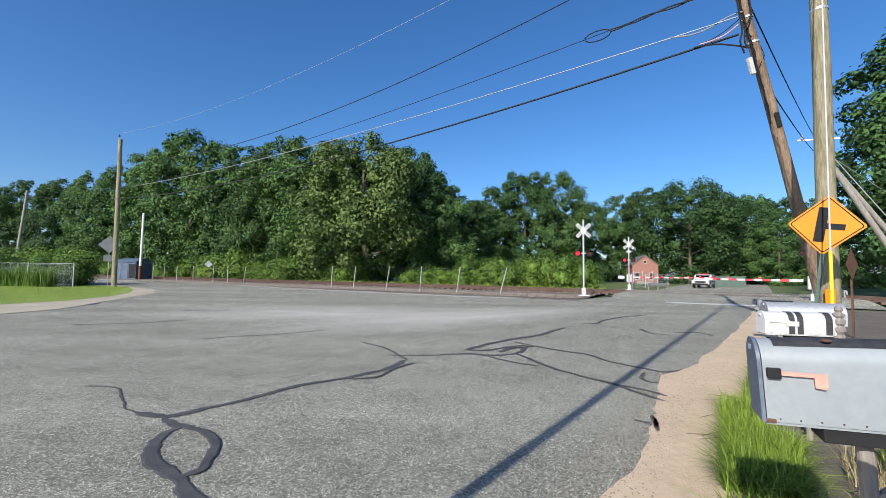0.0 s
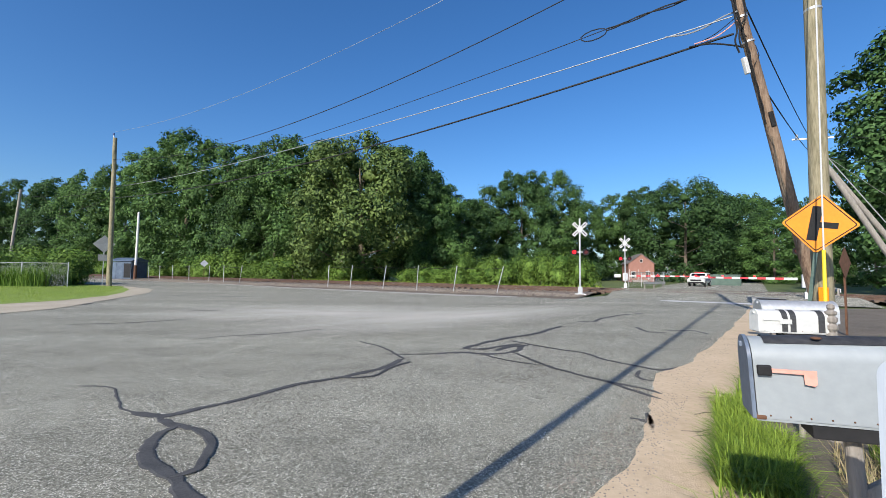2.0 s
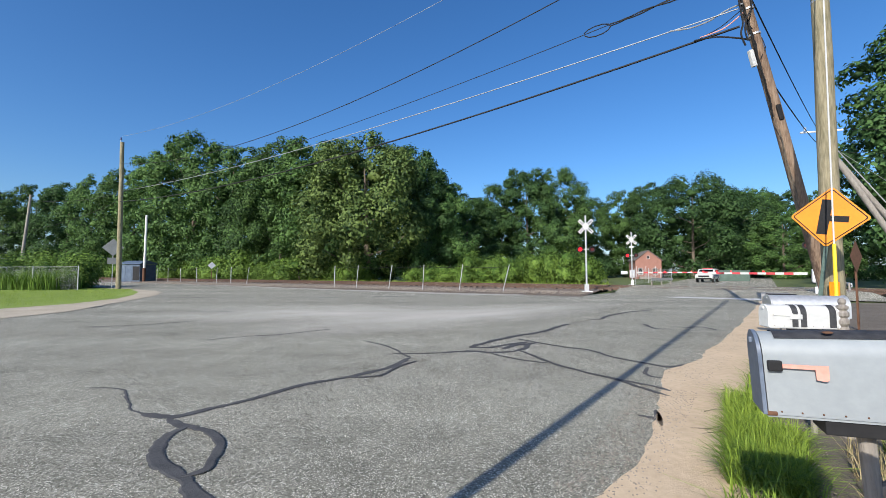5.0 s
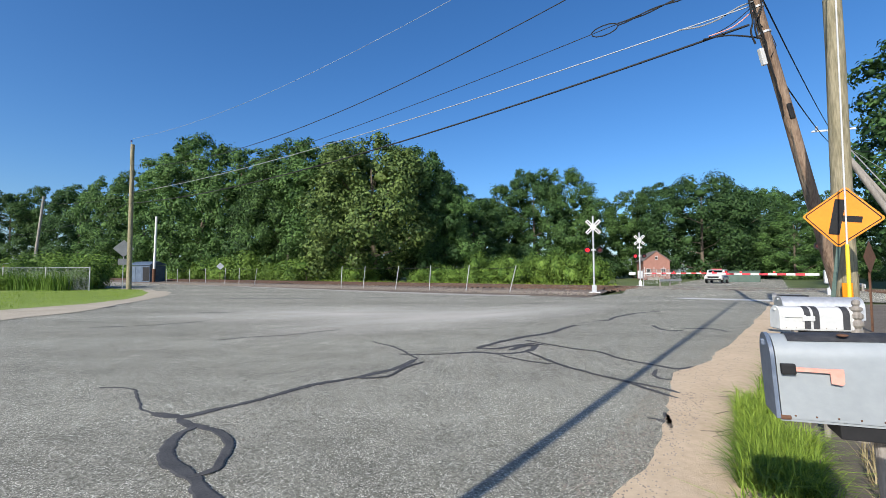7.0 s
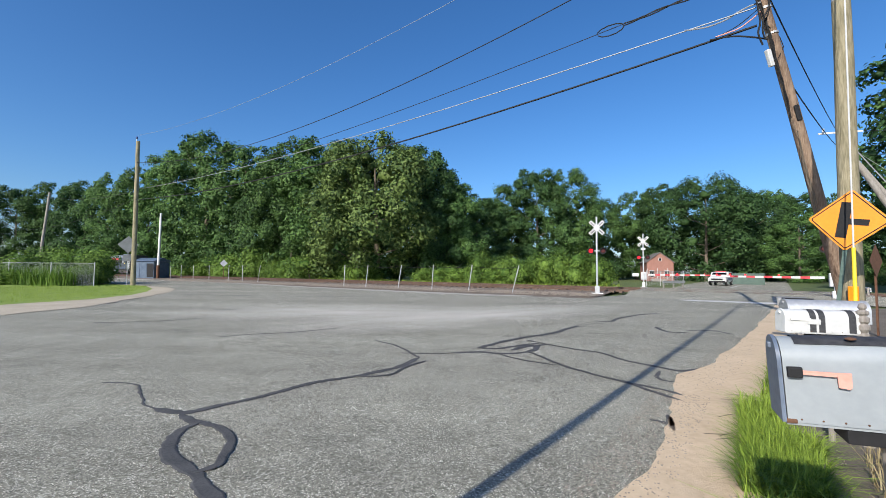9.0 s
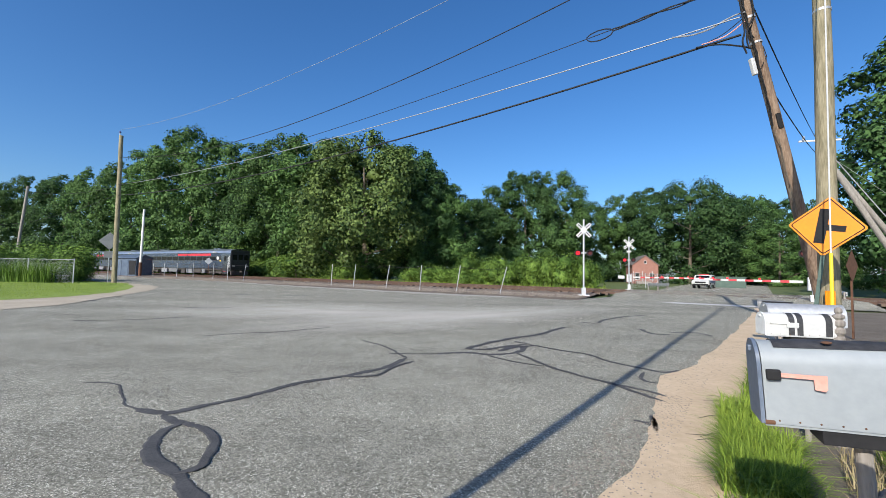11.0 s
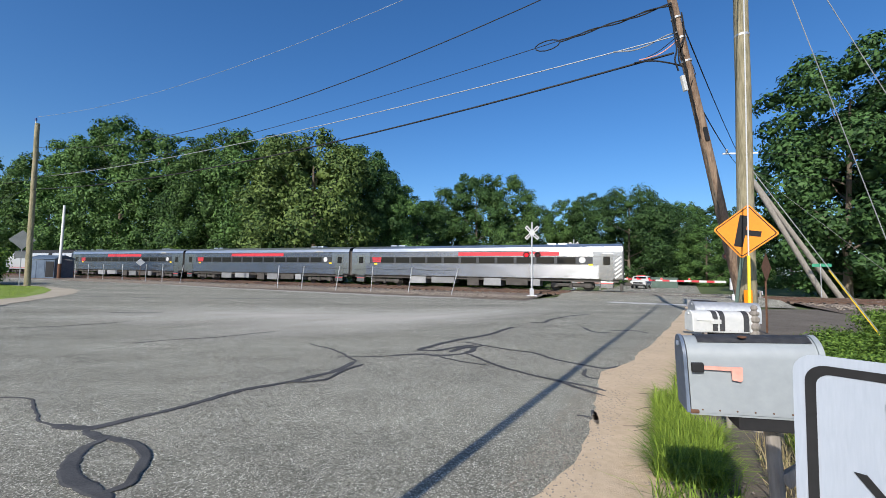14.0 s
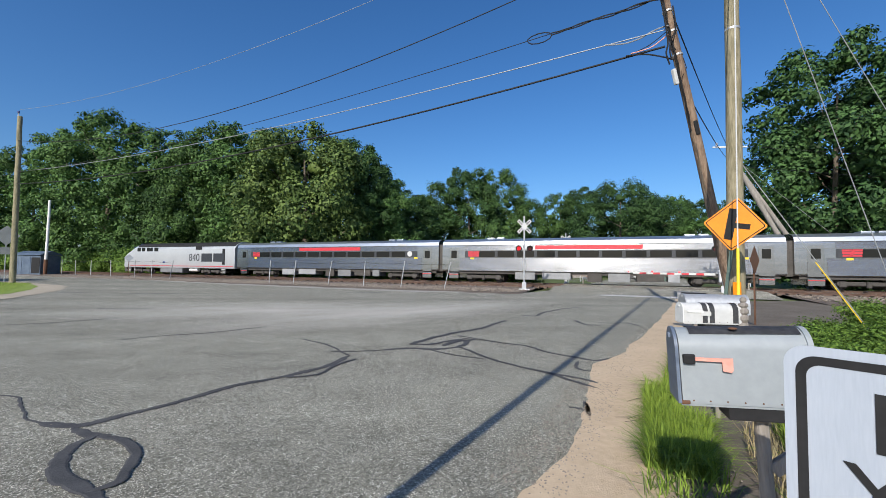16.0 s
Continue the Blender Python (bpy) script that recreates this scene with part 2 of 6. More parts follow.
M = dict(
    asphalt=asphalt_mat(),
    tar=mat("tar", (0.036, 0.036, 0.038), (0.092, 0.091, 0.090), 0.85, 0, 5, 60, 0.8, 0.4, 120),
    dust=mat("dusty_gravel", (0.33, 0.31, 0.27), (0.44, 0.415, 0.36), 0.95, 0, 1.5, 40, 0.6, 0.6, 90),
    tandust=mat("tan_dust", (0.33, 0.28, 0.205), (0.50, 0.43, 0.325), 0.95, 0, 0.8, 9, 0.8, 0.4, 60),
    sand=mat("sand", (0.45, 0.335, 0.21), (0.64, 0.495, 0.335), 0.95, 0, 1.3, 14, 0.9, 0.5, 70, dist=0.012),
    dirt=mat("dirt", (0.085, 0.070, 0.052), (0.19, 0.16, 0.125), 0.95, 0, 0.8, 12, 0.8, 0.7, 40),
    meadow=mat("meadow", (0.055, 0.085, 0.02), (0.13, 0.16, 0.045), 0.9, 0, 0.15, 6, 0.8, 0.6, 30),
    lawn=mat("lawn", (0.15, 0.23, 0.03), (0.27, 0.34, 0.06), 0.9, 0, 0.6, 14, 0.8, 0.8, 60),
    ballast=mat("ballast", (0.12, 0.09, 0.068), (0.23, 0.185, 0.145), 0.95, 0, 0.7, 18, 0.8, 1.0, 30, dist=0.06),
    stone=mat("ballast_stone", (0.17, 0.14, 0.11), (0.36, 0.305, 0.25), 0.9, 0, 3, 30, 0.7, 0.3, 60),
    rail=mat("rusty_rail", (0.085, 0.05, 0.035), (0.15, 0.09, 0.065), 0.7, 0.4, 2, 30, 0.6, 0.2, 60),
    railtop=mat("polished_rail", (0.45, 0.44, 0.43), (0.55, 0.54, 0.53), 0.25, 1.0, 2, 30, 0.5),
    tie=mat("tie_wood", (0.085, 0.055, 0.04), (0.16, 0.115, 0.085), 0.9, 0, 2, 25, 0.7, 0.4, 40, 0.2),
    pole_new=mat("treated_pole", (0.16, 0.14, 0.082), (0.31, 0.27, 0.175), 0.85, 0, 1.6, 7, 0.4, 0.8, 14, 0, (5, 5, 0.7)),
    pole_old=mat("old_pole", (0.115, 0.07, 0.045), (0.27, 0.19, 0.13), 0.85, 0, 1.3, 9, 0.45, 0.8, 14, 0, (5, 5, 0.6)),
    bark=mat("bark", (0.09, 0.07, 0.05), (0.2, 0.165, 0.125), 0.95, 0, 2, 9, 0.8, 0.9, 12, 0, (3, 3, 0.6), 0.05),
    greywood=mat("weathered_wood", (0.20, 0.175, 0.15), (0.36, 0.33, 0.29), 0.9, 0, 2, 14, 0.7, 0.5, 25, 0, (4, 4, 0.6)),
    galv=mat("galvanised", (0.42, 0.43, 0.44), (0.56, 0.57, 0.58), 0.5, 0.6, 2, 25, 0.5),
    green_steel=mat("green_steel", (0.06, 0.10, 0.085), (0.10, 0.15, 0.125), 0.6, 0.3, 2, 20, 0.6),
    white=mat("white_paint", (0.46, 0.46, 0.45), (0.56, 0.56, 0.54), 0.45, 0, 2, 20, 0.6),
    linepaint=mat("road_paint", (0.46, 0.45, 0.42), (0.66, 0.65, 0.61), 0.98, 0, 2, 14, 0.7),
    white_dirty=mat("aged_white_paint", (0.58, 0.58, 0.55), (0.76, 0.76, 0.73), 0.55, 0, 3, 16, 0.7),
    lightgrey=mat("grey_enamel", (0.245, 0.272, 0.285), (0.295, 0.322, 0.336), 0.5, 0.0, 2.5, 25, 0.6, 0.05, 30),
    # mailbox door: grey enamel made darker and bluer, its shade put into the colour
    doorshade=mat("shaded_grey_enamel", (0.085, 0.11, 0.155), (0.15, 0.185, 0.24), 0.4, 0, 4, 30, 0.6),
    black=mat("black_paint", (0.006, 0.006, 0.007), (0.015, 0.015, 0.016), 0.85, 0, 4, 30, 0.6),
    blacktape=mat("black_tape", (0.022, 0.022, 0.024), (0.05, 0.05, 0.052), 0.6, 0, 5, 40, 0.6, 0.2, 40),
    pink=mat("faded_red", (0.62, 0.26, 0.20), (0.72, 0.36, 0.29), 0.6, 0, 6, 40, 0.6),
    red=mat("red_paint", (0.46, 0.02, 0.035), (0.56, 0.04, 0.05), 0.5, 0, 3, 20, 0.6),
    rust=mat("rust", (0.09, 0.045, 0.025), (0.17, 0.085, 0.05), 0.9, 0.2, 8, 50, 0.7),
    orange=mat("orange_sheeting", (0.74, 0.225, 0.004), (0.80, 0.265, 0.008), 0.42, 0, 2, 20, 0.5),
    yellow=mat("yellow_plastic", (0.80, 0.55, 0.01), (0.86, 0.62, 0.03), 0.5, 0, 3, 20, 0.5),
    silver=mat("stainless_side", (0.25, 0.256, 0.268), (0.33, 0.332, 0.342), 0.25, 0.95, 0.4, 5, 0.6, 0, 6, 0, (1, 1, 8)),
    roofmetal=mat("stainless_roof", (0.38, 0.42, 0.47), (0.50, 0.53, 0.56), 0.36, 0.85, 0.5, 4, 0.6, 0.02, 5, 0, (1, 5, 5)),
    darkgrey=mat("dark_band", (0.03, 0.032, 0.036), (0.055, 0.058, 0.064), 0.45, 0.3, 0.6, 10, 0.5),
    locosilver=mat("loco_silver", (0.44, 0.46, 0.48), (0.52, 0.54, 0.55), 0.4, 0.25, 0.6, 8, 0.5),
    bogie=mat("bogie_steel", (0.05, 0.045, 0.04), (0.11, 0.10, 0.09), 0.8, 0.3, 1.5, 15, 0.6),
    boxgrey=mat("equipment_grey", (0.20, 0.205, 0.21), (0.30, 0.305, 0.31), 0.6, 0.3, 1.5, 15, 0.6, 0, 40, 0.25),
    blue=mat("blue_steel", (0.05, 0.075, 0.12), (0.11, 0.15, 0.20), 0.6, 0.1, 1.5, 15, 0.6),
    brick=mat("red_brick", (0.25, 0.12, 0.09), (0.33, 0.165, 0.13), 0.85, 0, 1.0, 20, 0.7, 0.3, 30),
    shingle=mat("shingle", (0.10, 0.085, 0.08), (0.18, 0.16, 0.15), 0.9, 0, 1.0, 20, 0.7),
    rubber=mat("rubber", (0.02, 0.02, 0.02), (0.035, 0.035, 0.035), 0.8),
    cable=mat("cable", (0.005, 0.005, 0.006), (0.012, 0.012, 0.012), 0.8),
    wire_pale=mat("bare_wire", (0.25, 0.26, 0.27), (0.32, 0.33, 0.34), 0.6, 0.2),
    greensign=mat("green_sheeting", (0.01, 0.22, 0.12), (0.015, 0.27, 0.15), 0.45),
    # tree leaves: dark tones set extra low, so the colour carries shaded hollows too
    leaf=leaf_mat("leaf", (0.018, 0.050, 0.014), (0.112, 0.205, 0.055)),
    leaf_dark=leaf_mat("leaf_dark", (0.013, 0.038, 0.013), (0.072, 0.142, 0.042)),
    leaf_yellow=leaf_mat("leaf_yellow", (0.017, 0.046, 0.013), (0.148, 0.212, 0.056)),
    leaf_bright=leaf_mat("leaf_bright", (0.036, 0.085, 0.014), (0.165, 0.265, 0.045)),
    grass=leaf_mat("grass_blade", (0.075, 0.135, 0.016), (0.26, 0.35, 0.05)),
    dry=leaf_mat("dry_grass", (0.22, 0.17, 0.08), (0.38, 0.31, 0.17)),
    lamp_red=glow("red_lamp", (0.85, 0.006, 0.016), 0.9),
    lamp_dim=mat("unlit_red_lens", (0.06, 0.006, 0.008), (0.09, 0.01, 0.012), 0.25),
    bluepaint=mat("blue_paint", (0.02, 0.04, 0.16), (0.03, 0.06, 0.2), 0.4),
)


def glass_mat(name, tint, rough=0.06):
    m = bpy.data.materials.new(name)
    m.use_nodes = True
    b = m.node_tree.nodes["Principled BSDF"]
    b.inputs["Base Color"].default_value, b.inputs["Roughness"].default_value = (*tint, 1), rough
    b.inputs["Specular IOR Level"].default_value = 0.3
    return m


M["window"] = glass_mat("dark_glass", (0.008, 0.009, 0.010), 0.12)


# ---- building helpers ----
def part(name, bm, material, parent=None, label="", smooth=False, m=None):
    """Links a bmesh as one mesh object under a thing or a part."""
    me = bpy.data.meshes.new(name)
    bm.normal_update()
    if smooth:
        for e in bm.edges:
            e.smooth = len(e.link_faces) == 2 and e.calc_face_angle() < 0.6
    bm.to_mesh(me)
    bm.free()
    me.materials.append(M[material] if isinstance(material, str) else material)
    if smooth:
        me.polygons.foreach_set("use_smooth", [True] * len(me.polygons))
    ob = new(name, me)
    if parent is not None:
        ob.parent = parent
    if m is not None:
        ob.matrix_basis = m
    if label:
        ob["label"] = label
    return ob


def share(name, data, parent, m):
    ob = new(name, data)
    ob.parent = parent
    ob.matrix_basis = m
    return ob


def thing(name, m, label, category, group="", kind=""):
    ob = new(name)
    ob.empty_display_size = 0.2
    ob.matrix_basis = m
    return tagged(ob, label, category, group, kind)


def box(c, s, bevel=0.0, bm=None, rz=0.0, ry=0.0, rx=0.0):
    bm = bm or bmesh.new()
    r = bmesh.ops.create_cube(bm, size=1.0, matrix=pose(*c, rx, ry, rz) @ Matrix.Diagonal((*s, 1)))
    if bevel:
        es = list({e for v in r["verts"] for e in v.link_edges})
        bmesh.ops.bevel(bm, geom=es, offset=bevel, segments=2, affect="EDGES", profile=0.6)
    return bm


def tube(p0, p1, r0, r1=None, n=10, bm=None, caps=True):
    """A tapered round bar from p0 to p1."""
    bm = bm or bmesh.new()
    p0, p1 = Vector(p0), Vector(p1)
    r1 = r0 if r1 is None else r1
    q = (p1 - p0).to_track_quat("Z", "Y").to_matrix().to_4x4()
    bmesh.ops.create_cone(bm, cap_ends=caps, segments=n, radius1=r0, radius2=r1, depth=(p1 - p0).length, matrix=Matrix.Translation((p0 + p1) / 2) @ q)
    return bm


def sweep(pts, radii, n=8, bm=None):
    """A tube through points, with a radius at each."""
    bm = bm or bmesh.new()
    rings = []
    for i, p in enumerate(pts):
        d = (Vector(pts[min(i + 1, len(pts) - 1)]) - Vector(pts[max(i - 1, 0)])).normalized()
        a = d.orthogonal().normalized() if abs(d.z) > 0.95 else d.cross(Vector((0, 0, 1))).normalized()
        b = d.cross(a)
        rings.append([bm.verts.new(Vector(p) + radii[i] * (math.cos(6.2832 * k / n) * a + math.sin(6.2832 * k / n) * b)) for k in range(n)])
    for r, s in zip(rings, rings[1:]):
        for k in range(n):
            bm.faces.new((r[k], r[(k + 1) % n], s[(k + 1) % n], s[k]))
    bm.faces.new(rings[0][::-1]), bm.faces.new(rings[-1])
    return bm


def extrude_profile(prof, x0, x1, bm=None, caps=True):
    """A (y, z) outline drawn along x."""
    bm = bm or bmesh.new()
    a, b = [bm.verts.new((x0, y, z)) for y, z in prof], [bm.verts.new((x1, y, z)) for y, z in prof]
    n = len(prof)
    for i in range(n):
        bm.faces.new((a[i], a[(i + 1) % n], b[(i + 1) % n], b[i]))
    if caps:
        bm.faces.new(a[::-1]), bm.faces.new(b)
    bmesh.ops.recalc_face_normals(bm, faces=bm.faces[:])
    return bm


def plate(pts, z0, z1, bm=None):
    """A flat plate with an outline in x, y."""
    bm = bm or bmesh.new()
    a, b = [bm.verts.new((x, y, z0)) for x, y in pts], [bm.verts.new((x, y, z1)) for x, y in pts]
    n = len(pts)
    for i in range(n):
        bm.faces.new((a[i], a[(i + 1) % n], b[(i + 1) % n], b[i]))
    bm.faces.new(a[::-1]), bm.faces.new(b)
    bmesh.ops.recalc_face_normals(bm, faces=bm.faces[:])
    return bm


def rounded(w, h, r, n=5):
    out = []
    for cx, cy, a0 in ((w / 2 - r, h / 2 - r, 0), (-w / 2 + r, h / 2 - r, 90), (-w / 2 + r, -h / 2 + r, 180), (w / 2 - r, -h / 2 + r, 270)):
        out += [(cx + r * math.cos(radians(a0 + 90 * k / n)), cy + r * math.sin(radians(a0 + 90 * k / n))) for k in range(n + 1)]
    return out


def mesh_np(name, V, F, material):
    """A mesh from arrays of corners and of faces."""
    me = bpy.data.meshes.new(name)
    k = F.shape[1]
    me.vertices.add(len(V)), me.loops.add(F.size), me.polygons.add(len(F))
    me.vertices.foreach_set("co", V.astype(np.float32).ravel())
    me.polygons.foreach_set("loop_start", np.arange(0, F.size, k, dtype=np.int32))
    me.loops.foreach_set("vertex_index", F.astype(np.int32).ravel())
    me.update(calc_edges=True)
    me.materials.append(M[material])
    return me


def text_part(name, body, size, m, parent, material, extrude=0.001):
    cu = bpy.data.curves.new(name, "FONT")
    cu.body, cu.size, cu.extrude, cu.align_x, cu.align_y = body, size, extrude, "CENTER", "CENTER"
    tmp = bpy.data.objects.new(name, cu)
    me = bpy.data.meshes.new_from_object(tmp)
    bpy.data.objects.remove(tmp)
    me.materials.clear()
    me.materials.append(M[material])
    ob = new(name, me)
    ob.parent = parent
    ob.matrix_basis = m
    return ob


# The railway: s runs along it, o across it away from the road; the coach sides stand at o = 0.
RAIL_YAW = -30.5
DX, DY = math.cos(radians(RAIL_YAW)), math.sin(radians(RAIL_YAW))


def rw(s, o, z=0.0):
    return (s * DX - (35.25 + o) * DY, s * DY + (35.25 + o) * DX, z)


# ---- ground ----
from mathutils.geometry import delaunay_2d_cdt

rng = np.random.default_rng(7)


def sheet(name, outline, z, material, label, category, jag=0.0, step=0.6, kind="structure"):
    """A thin plate with an uneven outline."""
    pts = []
    for i, p in enumerate(outline):
        q = outline[(i + 1) % len(outline)]
        d = math.dist(p, q)
        n = max(1, int(d / step)) if d < 40 else 1
        for k in range(n):
            x, y = p[0] + (q[0] - p[0]) * k / n, p[1] + (q[1] - p[1]) * k / n
            if jag and k:
                x += jag * noise.noise((x * 0.9, y * 0.9, z * 50)) + 0.4 * jag * noise.noise((x * 4, y * 4, 3))
                y += jag * noise.noise((x * 0.9, y * 0.9, 9)) + 0.4 * jag * noise.noise((x * 4, y * 4, 7))
            pts.append((x, y))
    bm = bmesh.new()
    vs, _, fs, *_ = delaunay_2d_cdt([Vector(q) for q in pts], [], [list(range(len(pts)))], 1, 1e-4)
    bv = [bm.verts.new((v.x, v.y, z)) for v in vs]
    for f in fs:
        bm.faces.new([bv[k] for k in f])
    bm.normal_update()
    for f in bm.faces:
        if f.normal.z < 0:
            f.normal_flip()
    return tagged(part(name, bm, material), label, category, "", kind)


bm = bmesh.new()
bmesh.ops.create_grid(bm, x_segments=8, y_segments=8, size=2500, matrix=Matrix.Translation((0, 0, -0.06)))
ground = tagged(part("ground", bm, "meadow"), "flat grassy ground that reaches to the horizon", "ground", "", "structure")

road = sheet("road", [(-15, -60), (-16.2, 2), (-15.7, 12.9), (-15.6, 15.3), (-17.0, 20.2), (-19.5, 26.1), (-23.5, 31.5), (-30, 37.5), rw(-60, -19.5)[:2], rw(-190, -19.5)[:2],
             rw(-190, -9)[:2], rw(-45, -8.8)[:2], rw(-30, -10.3)[:2], rw(-14, -11.2)[:2], rw(-8.5, -10)[:2], rw(-5.2, -7.6)[:2], rw(-4.3, -4)[:2], rw(-3.8, 6)[:2], (20.6, 40.5), (31, 56.5), (65, 104), (90, 128),
             (96, 120), (72, 92), (45, 57), (29, 36.3), (22, 27.3), (15.5, 20.3), (11.0, 14.8), (7.1, 10.1), (4.6, 7.3), (3.5, 6.3), (2.9, 5.3), (2.5, 4.6), (1.8, 3.6), (1.2, 2.9), (-1.3, 0.1), (-8, -8), (-45, -55)],
             0.0, "asphalt", "worn grey asphalt road junction with sealed cracks", "road", 0.12)


def strip(name, pts, w, z, material, parent, seed, wob=0.06, label=""):
    """An uneven poured band through a few points."""
    fine = []
    ends = [pts[0]] + list(pts) + [pts[-1]]
    for o, p, q, u in zip(ends, ends[1:], ends[2:], ends[3:]):
        n = max(2, int(math.dist(p, q) / (0.05 if math.dist(p, q) < 2 else 0.2)))
        for k in range(n):
            f = k / n
            fine.append(tuple(p[c] + 0.5 * f * (q[c] - o[c] + f * (2 * o[c] - 5 * p[c] + 4 * q[c] - u[c] + f * (3 * (p[c] - q[c]) + u[c] - o[c]))) for c in (0, 1)))
    fine.append(pts[-1])
    bm, last = bmesh.new(), None
    for i, (x, y) in enumerate(fine):
        a, b = fine[max(0, i - 1)], fine[min(len(fine) - 1, i + 1)]
        d = Vector((b[0] - a[0], b[1] - a[1])).normalized()
        k = min(1, min(i, len(fine) - 1 - i) / 4 + 0.25)
        off = wob * noise.noise((x * 2.2, y * 2.2, seed)) + 0.35 * wob * noise.noise((x * 8, y * 8, seed + 5))
        ww = 0.5 * w * k * (1 + 0.4 * noise.noise((x * 3, y * 3, seed + 20)) + 0.35 * noise.noise((x * 17, y * 17, seed + 2)))
        ring = [bm.verts.new((x - d.y * (off + e), y + d.x * (off + e), zz)) for e, zz in ((-ww, z - 0.002), (-ww * 0.7, z + 0.003), (ww * 0.7, z + 0.003), (ww, z - 0.002))]
        if last:
            for u in range(3):
                bm.faces.new((last[u], ring[u], ring[u + 1], last[u + 1])[::-1])
        last = ring
    bm.normal_update()
    for f in bm.faces:
        if f.normal.z < 0:
            f.normal_flip()
    return part(name, bm, material, parent, label)


CRACKS = [
    ([(-4.6, 5.4), (-4.1, 5.3), (-3.6, 4.75), (-3.2, 4.45), (-2.8, 4.35)], 0.03),
    ([(-3.2, 4.4), (-2.8, 4.35), (-2.55, 4.6), (-2.2, 5.0), (-1.9, 5.5), (-1.4, 5.9), (-0.9, 6.45), (-0.6, 7.2)], 0.105),
    ([(-1.4, 5.9), (-0.95, 6.0), (-0.7, 6.6), (-0.45, 6.95)], 0.06),
    ([(-0.6, 7.2), (-1.0, 8.1), (-1.7, 9.0)], 0.045),
    ([(0.48, 8.17), (0.89, 8.76), (1.62, 9.61), (2.37, 10.28), (3.07, 11.23), (3.45, 11.79)], 0.130),
    ([(-0.07, 7.68), (0.42, 7.82), (0.84, 7.70), (1.40, 7.89), (1.73, 8.58), (1.92, 8.71)], 0.120),
    ([(1.59, 9.19), (1.87, 8.83), (2.24, 8.35), (2.75, 7.87), (2.92, 7.30), (3.29, 6.73), (3.47, 6.54), (3.87, 6.69)], 0.075),
    ([(1.40, 7.89), (1.67, 6.99), (1.91, 6.45), (2.16, 6.04), (2.42, 5.79), (2.63, 5.56), (2.81, 5.22)], 0.070),
    ([(0.83, 7.61), (1.14, 7.20), (1.57, 6.84), (1.71, 6.88)], 0.050),
    ([(2.18, 6.10), (2.38, 5.69), (2.55, 5.33), (2.68, 5.01)], 0.060),
    ([(3.16, 6.52), (2.97, 6.20), (2.95, 5.98), (3.09, 5.86)], 0.060),
    ([(4.33, 13.00), (4.83, 12.94), (5.35, 13.80), (6.63, 15.06), (7.86, 15.90)], 0.100),
    ([(5.58, 11.75), (5.48, 10.85), (5.90, 10.77)], 0.100),
    ([(6.05, 11.19), (6.40, 11.03), (6.82, 11.13), (6.83, 10.50)], 0.080),
    ([(0.48, 8.17), (0.95, 8.20), (1.50, 8.68), (1.78, 8.82)], 0.100),
    ([(-0.95, 7.59), (-0.44, 7.62), (-0.07, 7.68)], 0.050),
    ([(1.08, 8.00), (1.42, 8.45), (1.81, 8.59)], 0.130),
    ([(-2.81, 4.30), (-2.55, 4.06), (-2.36, 4.06)], 0.10),
    ([(-2.46, 4.06), (-2.53, 3.86), (-2.40, 3.52), (-2.20, 3.28), (-1.99, 3.12), (-1.83, 3.04), (-1.68, 2.90), (-1.45, 2.7)], 0.105),
    ([(-2.44, 4.05), (-2.18, 3.89), (-1.96, 3.63), (-1.86, 3.42), (-1.80, 3.2), (-1.92, 3.08)], 0.08),
    ([(-9.9, 11.2), (-8.9, 11.5), (-8.1, 12.0), (-7.6, 12.6)], 0.05),
    ([(-9.6, 15.4), (-8.6, 15.3), (-7.9, 15.6)], 0.07),
    ([(-5.2, 9.1), (-4.6, 9.6), (-3.9, 9.9), (-3.4, 10.4), (-2.9, 10.8)], 0.035),
    ([(-16.2, 14.4), (-14.9, 14.6), (-14.6, 15.8), (-14.9, 18.2)], 0.22),
    ([(-17, 24.2), (-9, 23.4), (0, 25.4)], 0.16),
]
for i, (pts, w) in enumerate(CRACKS):
    strip("tar_seal", pts, w * 1.1, 0.004 + 0.0007 * ((5 * i) % 12), "tar", road, 11.0 * i, 0.05)
for i, pts in enumerate(([(2.0, 4.36), (2.11, 4.31), (2.17, 4.17), (2.25, 4.07)], [(2.26, 4.52), (2.2, 4.3), (2.11, 4.06)])):
    strip("tar_patch", pts, 0.09, 0.005 + 0.002 * i, "tar", road, 70.0 + i, 0.06)
strip("pale_shoulder", [rw(-75, -8.9)[:2], rw(-45, -9.0)[:2], rw(-30, -10.5)[:2], rw(-14, -11.3)[:2], rw(-9, -10.2)[:2]], 1.3, 0.012, "dust", road, 44.0, 0.3, "pale gravel shoulder along the road")
for p, q, w in (((12.6, 23.6), (17.4, 21.0), 1.15), ((29, 44.5), (38, 56), 0.12)):
    strip("stop_line", [p, q], w, 0.012, "linepaint", road, 3.0, 0.02, "worn white painted line")

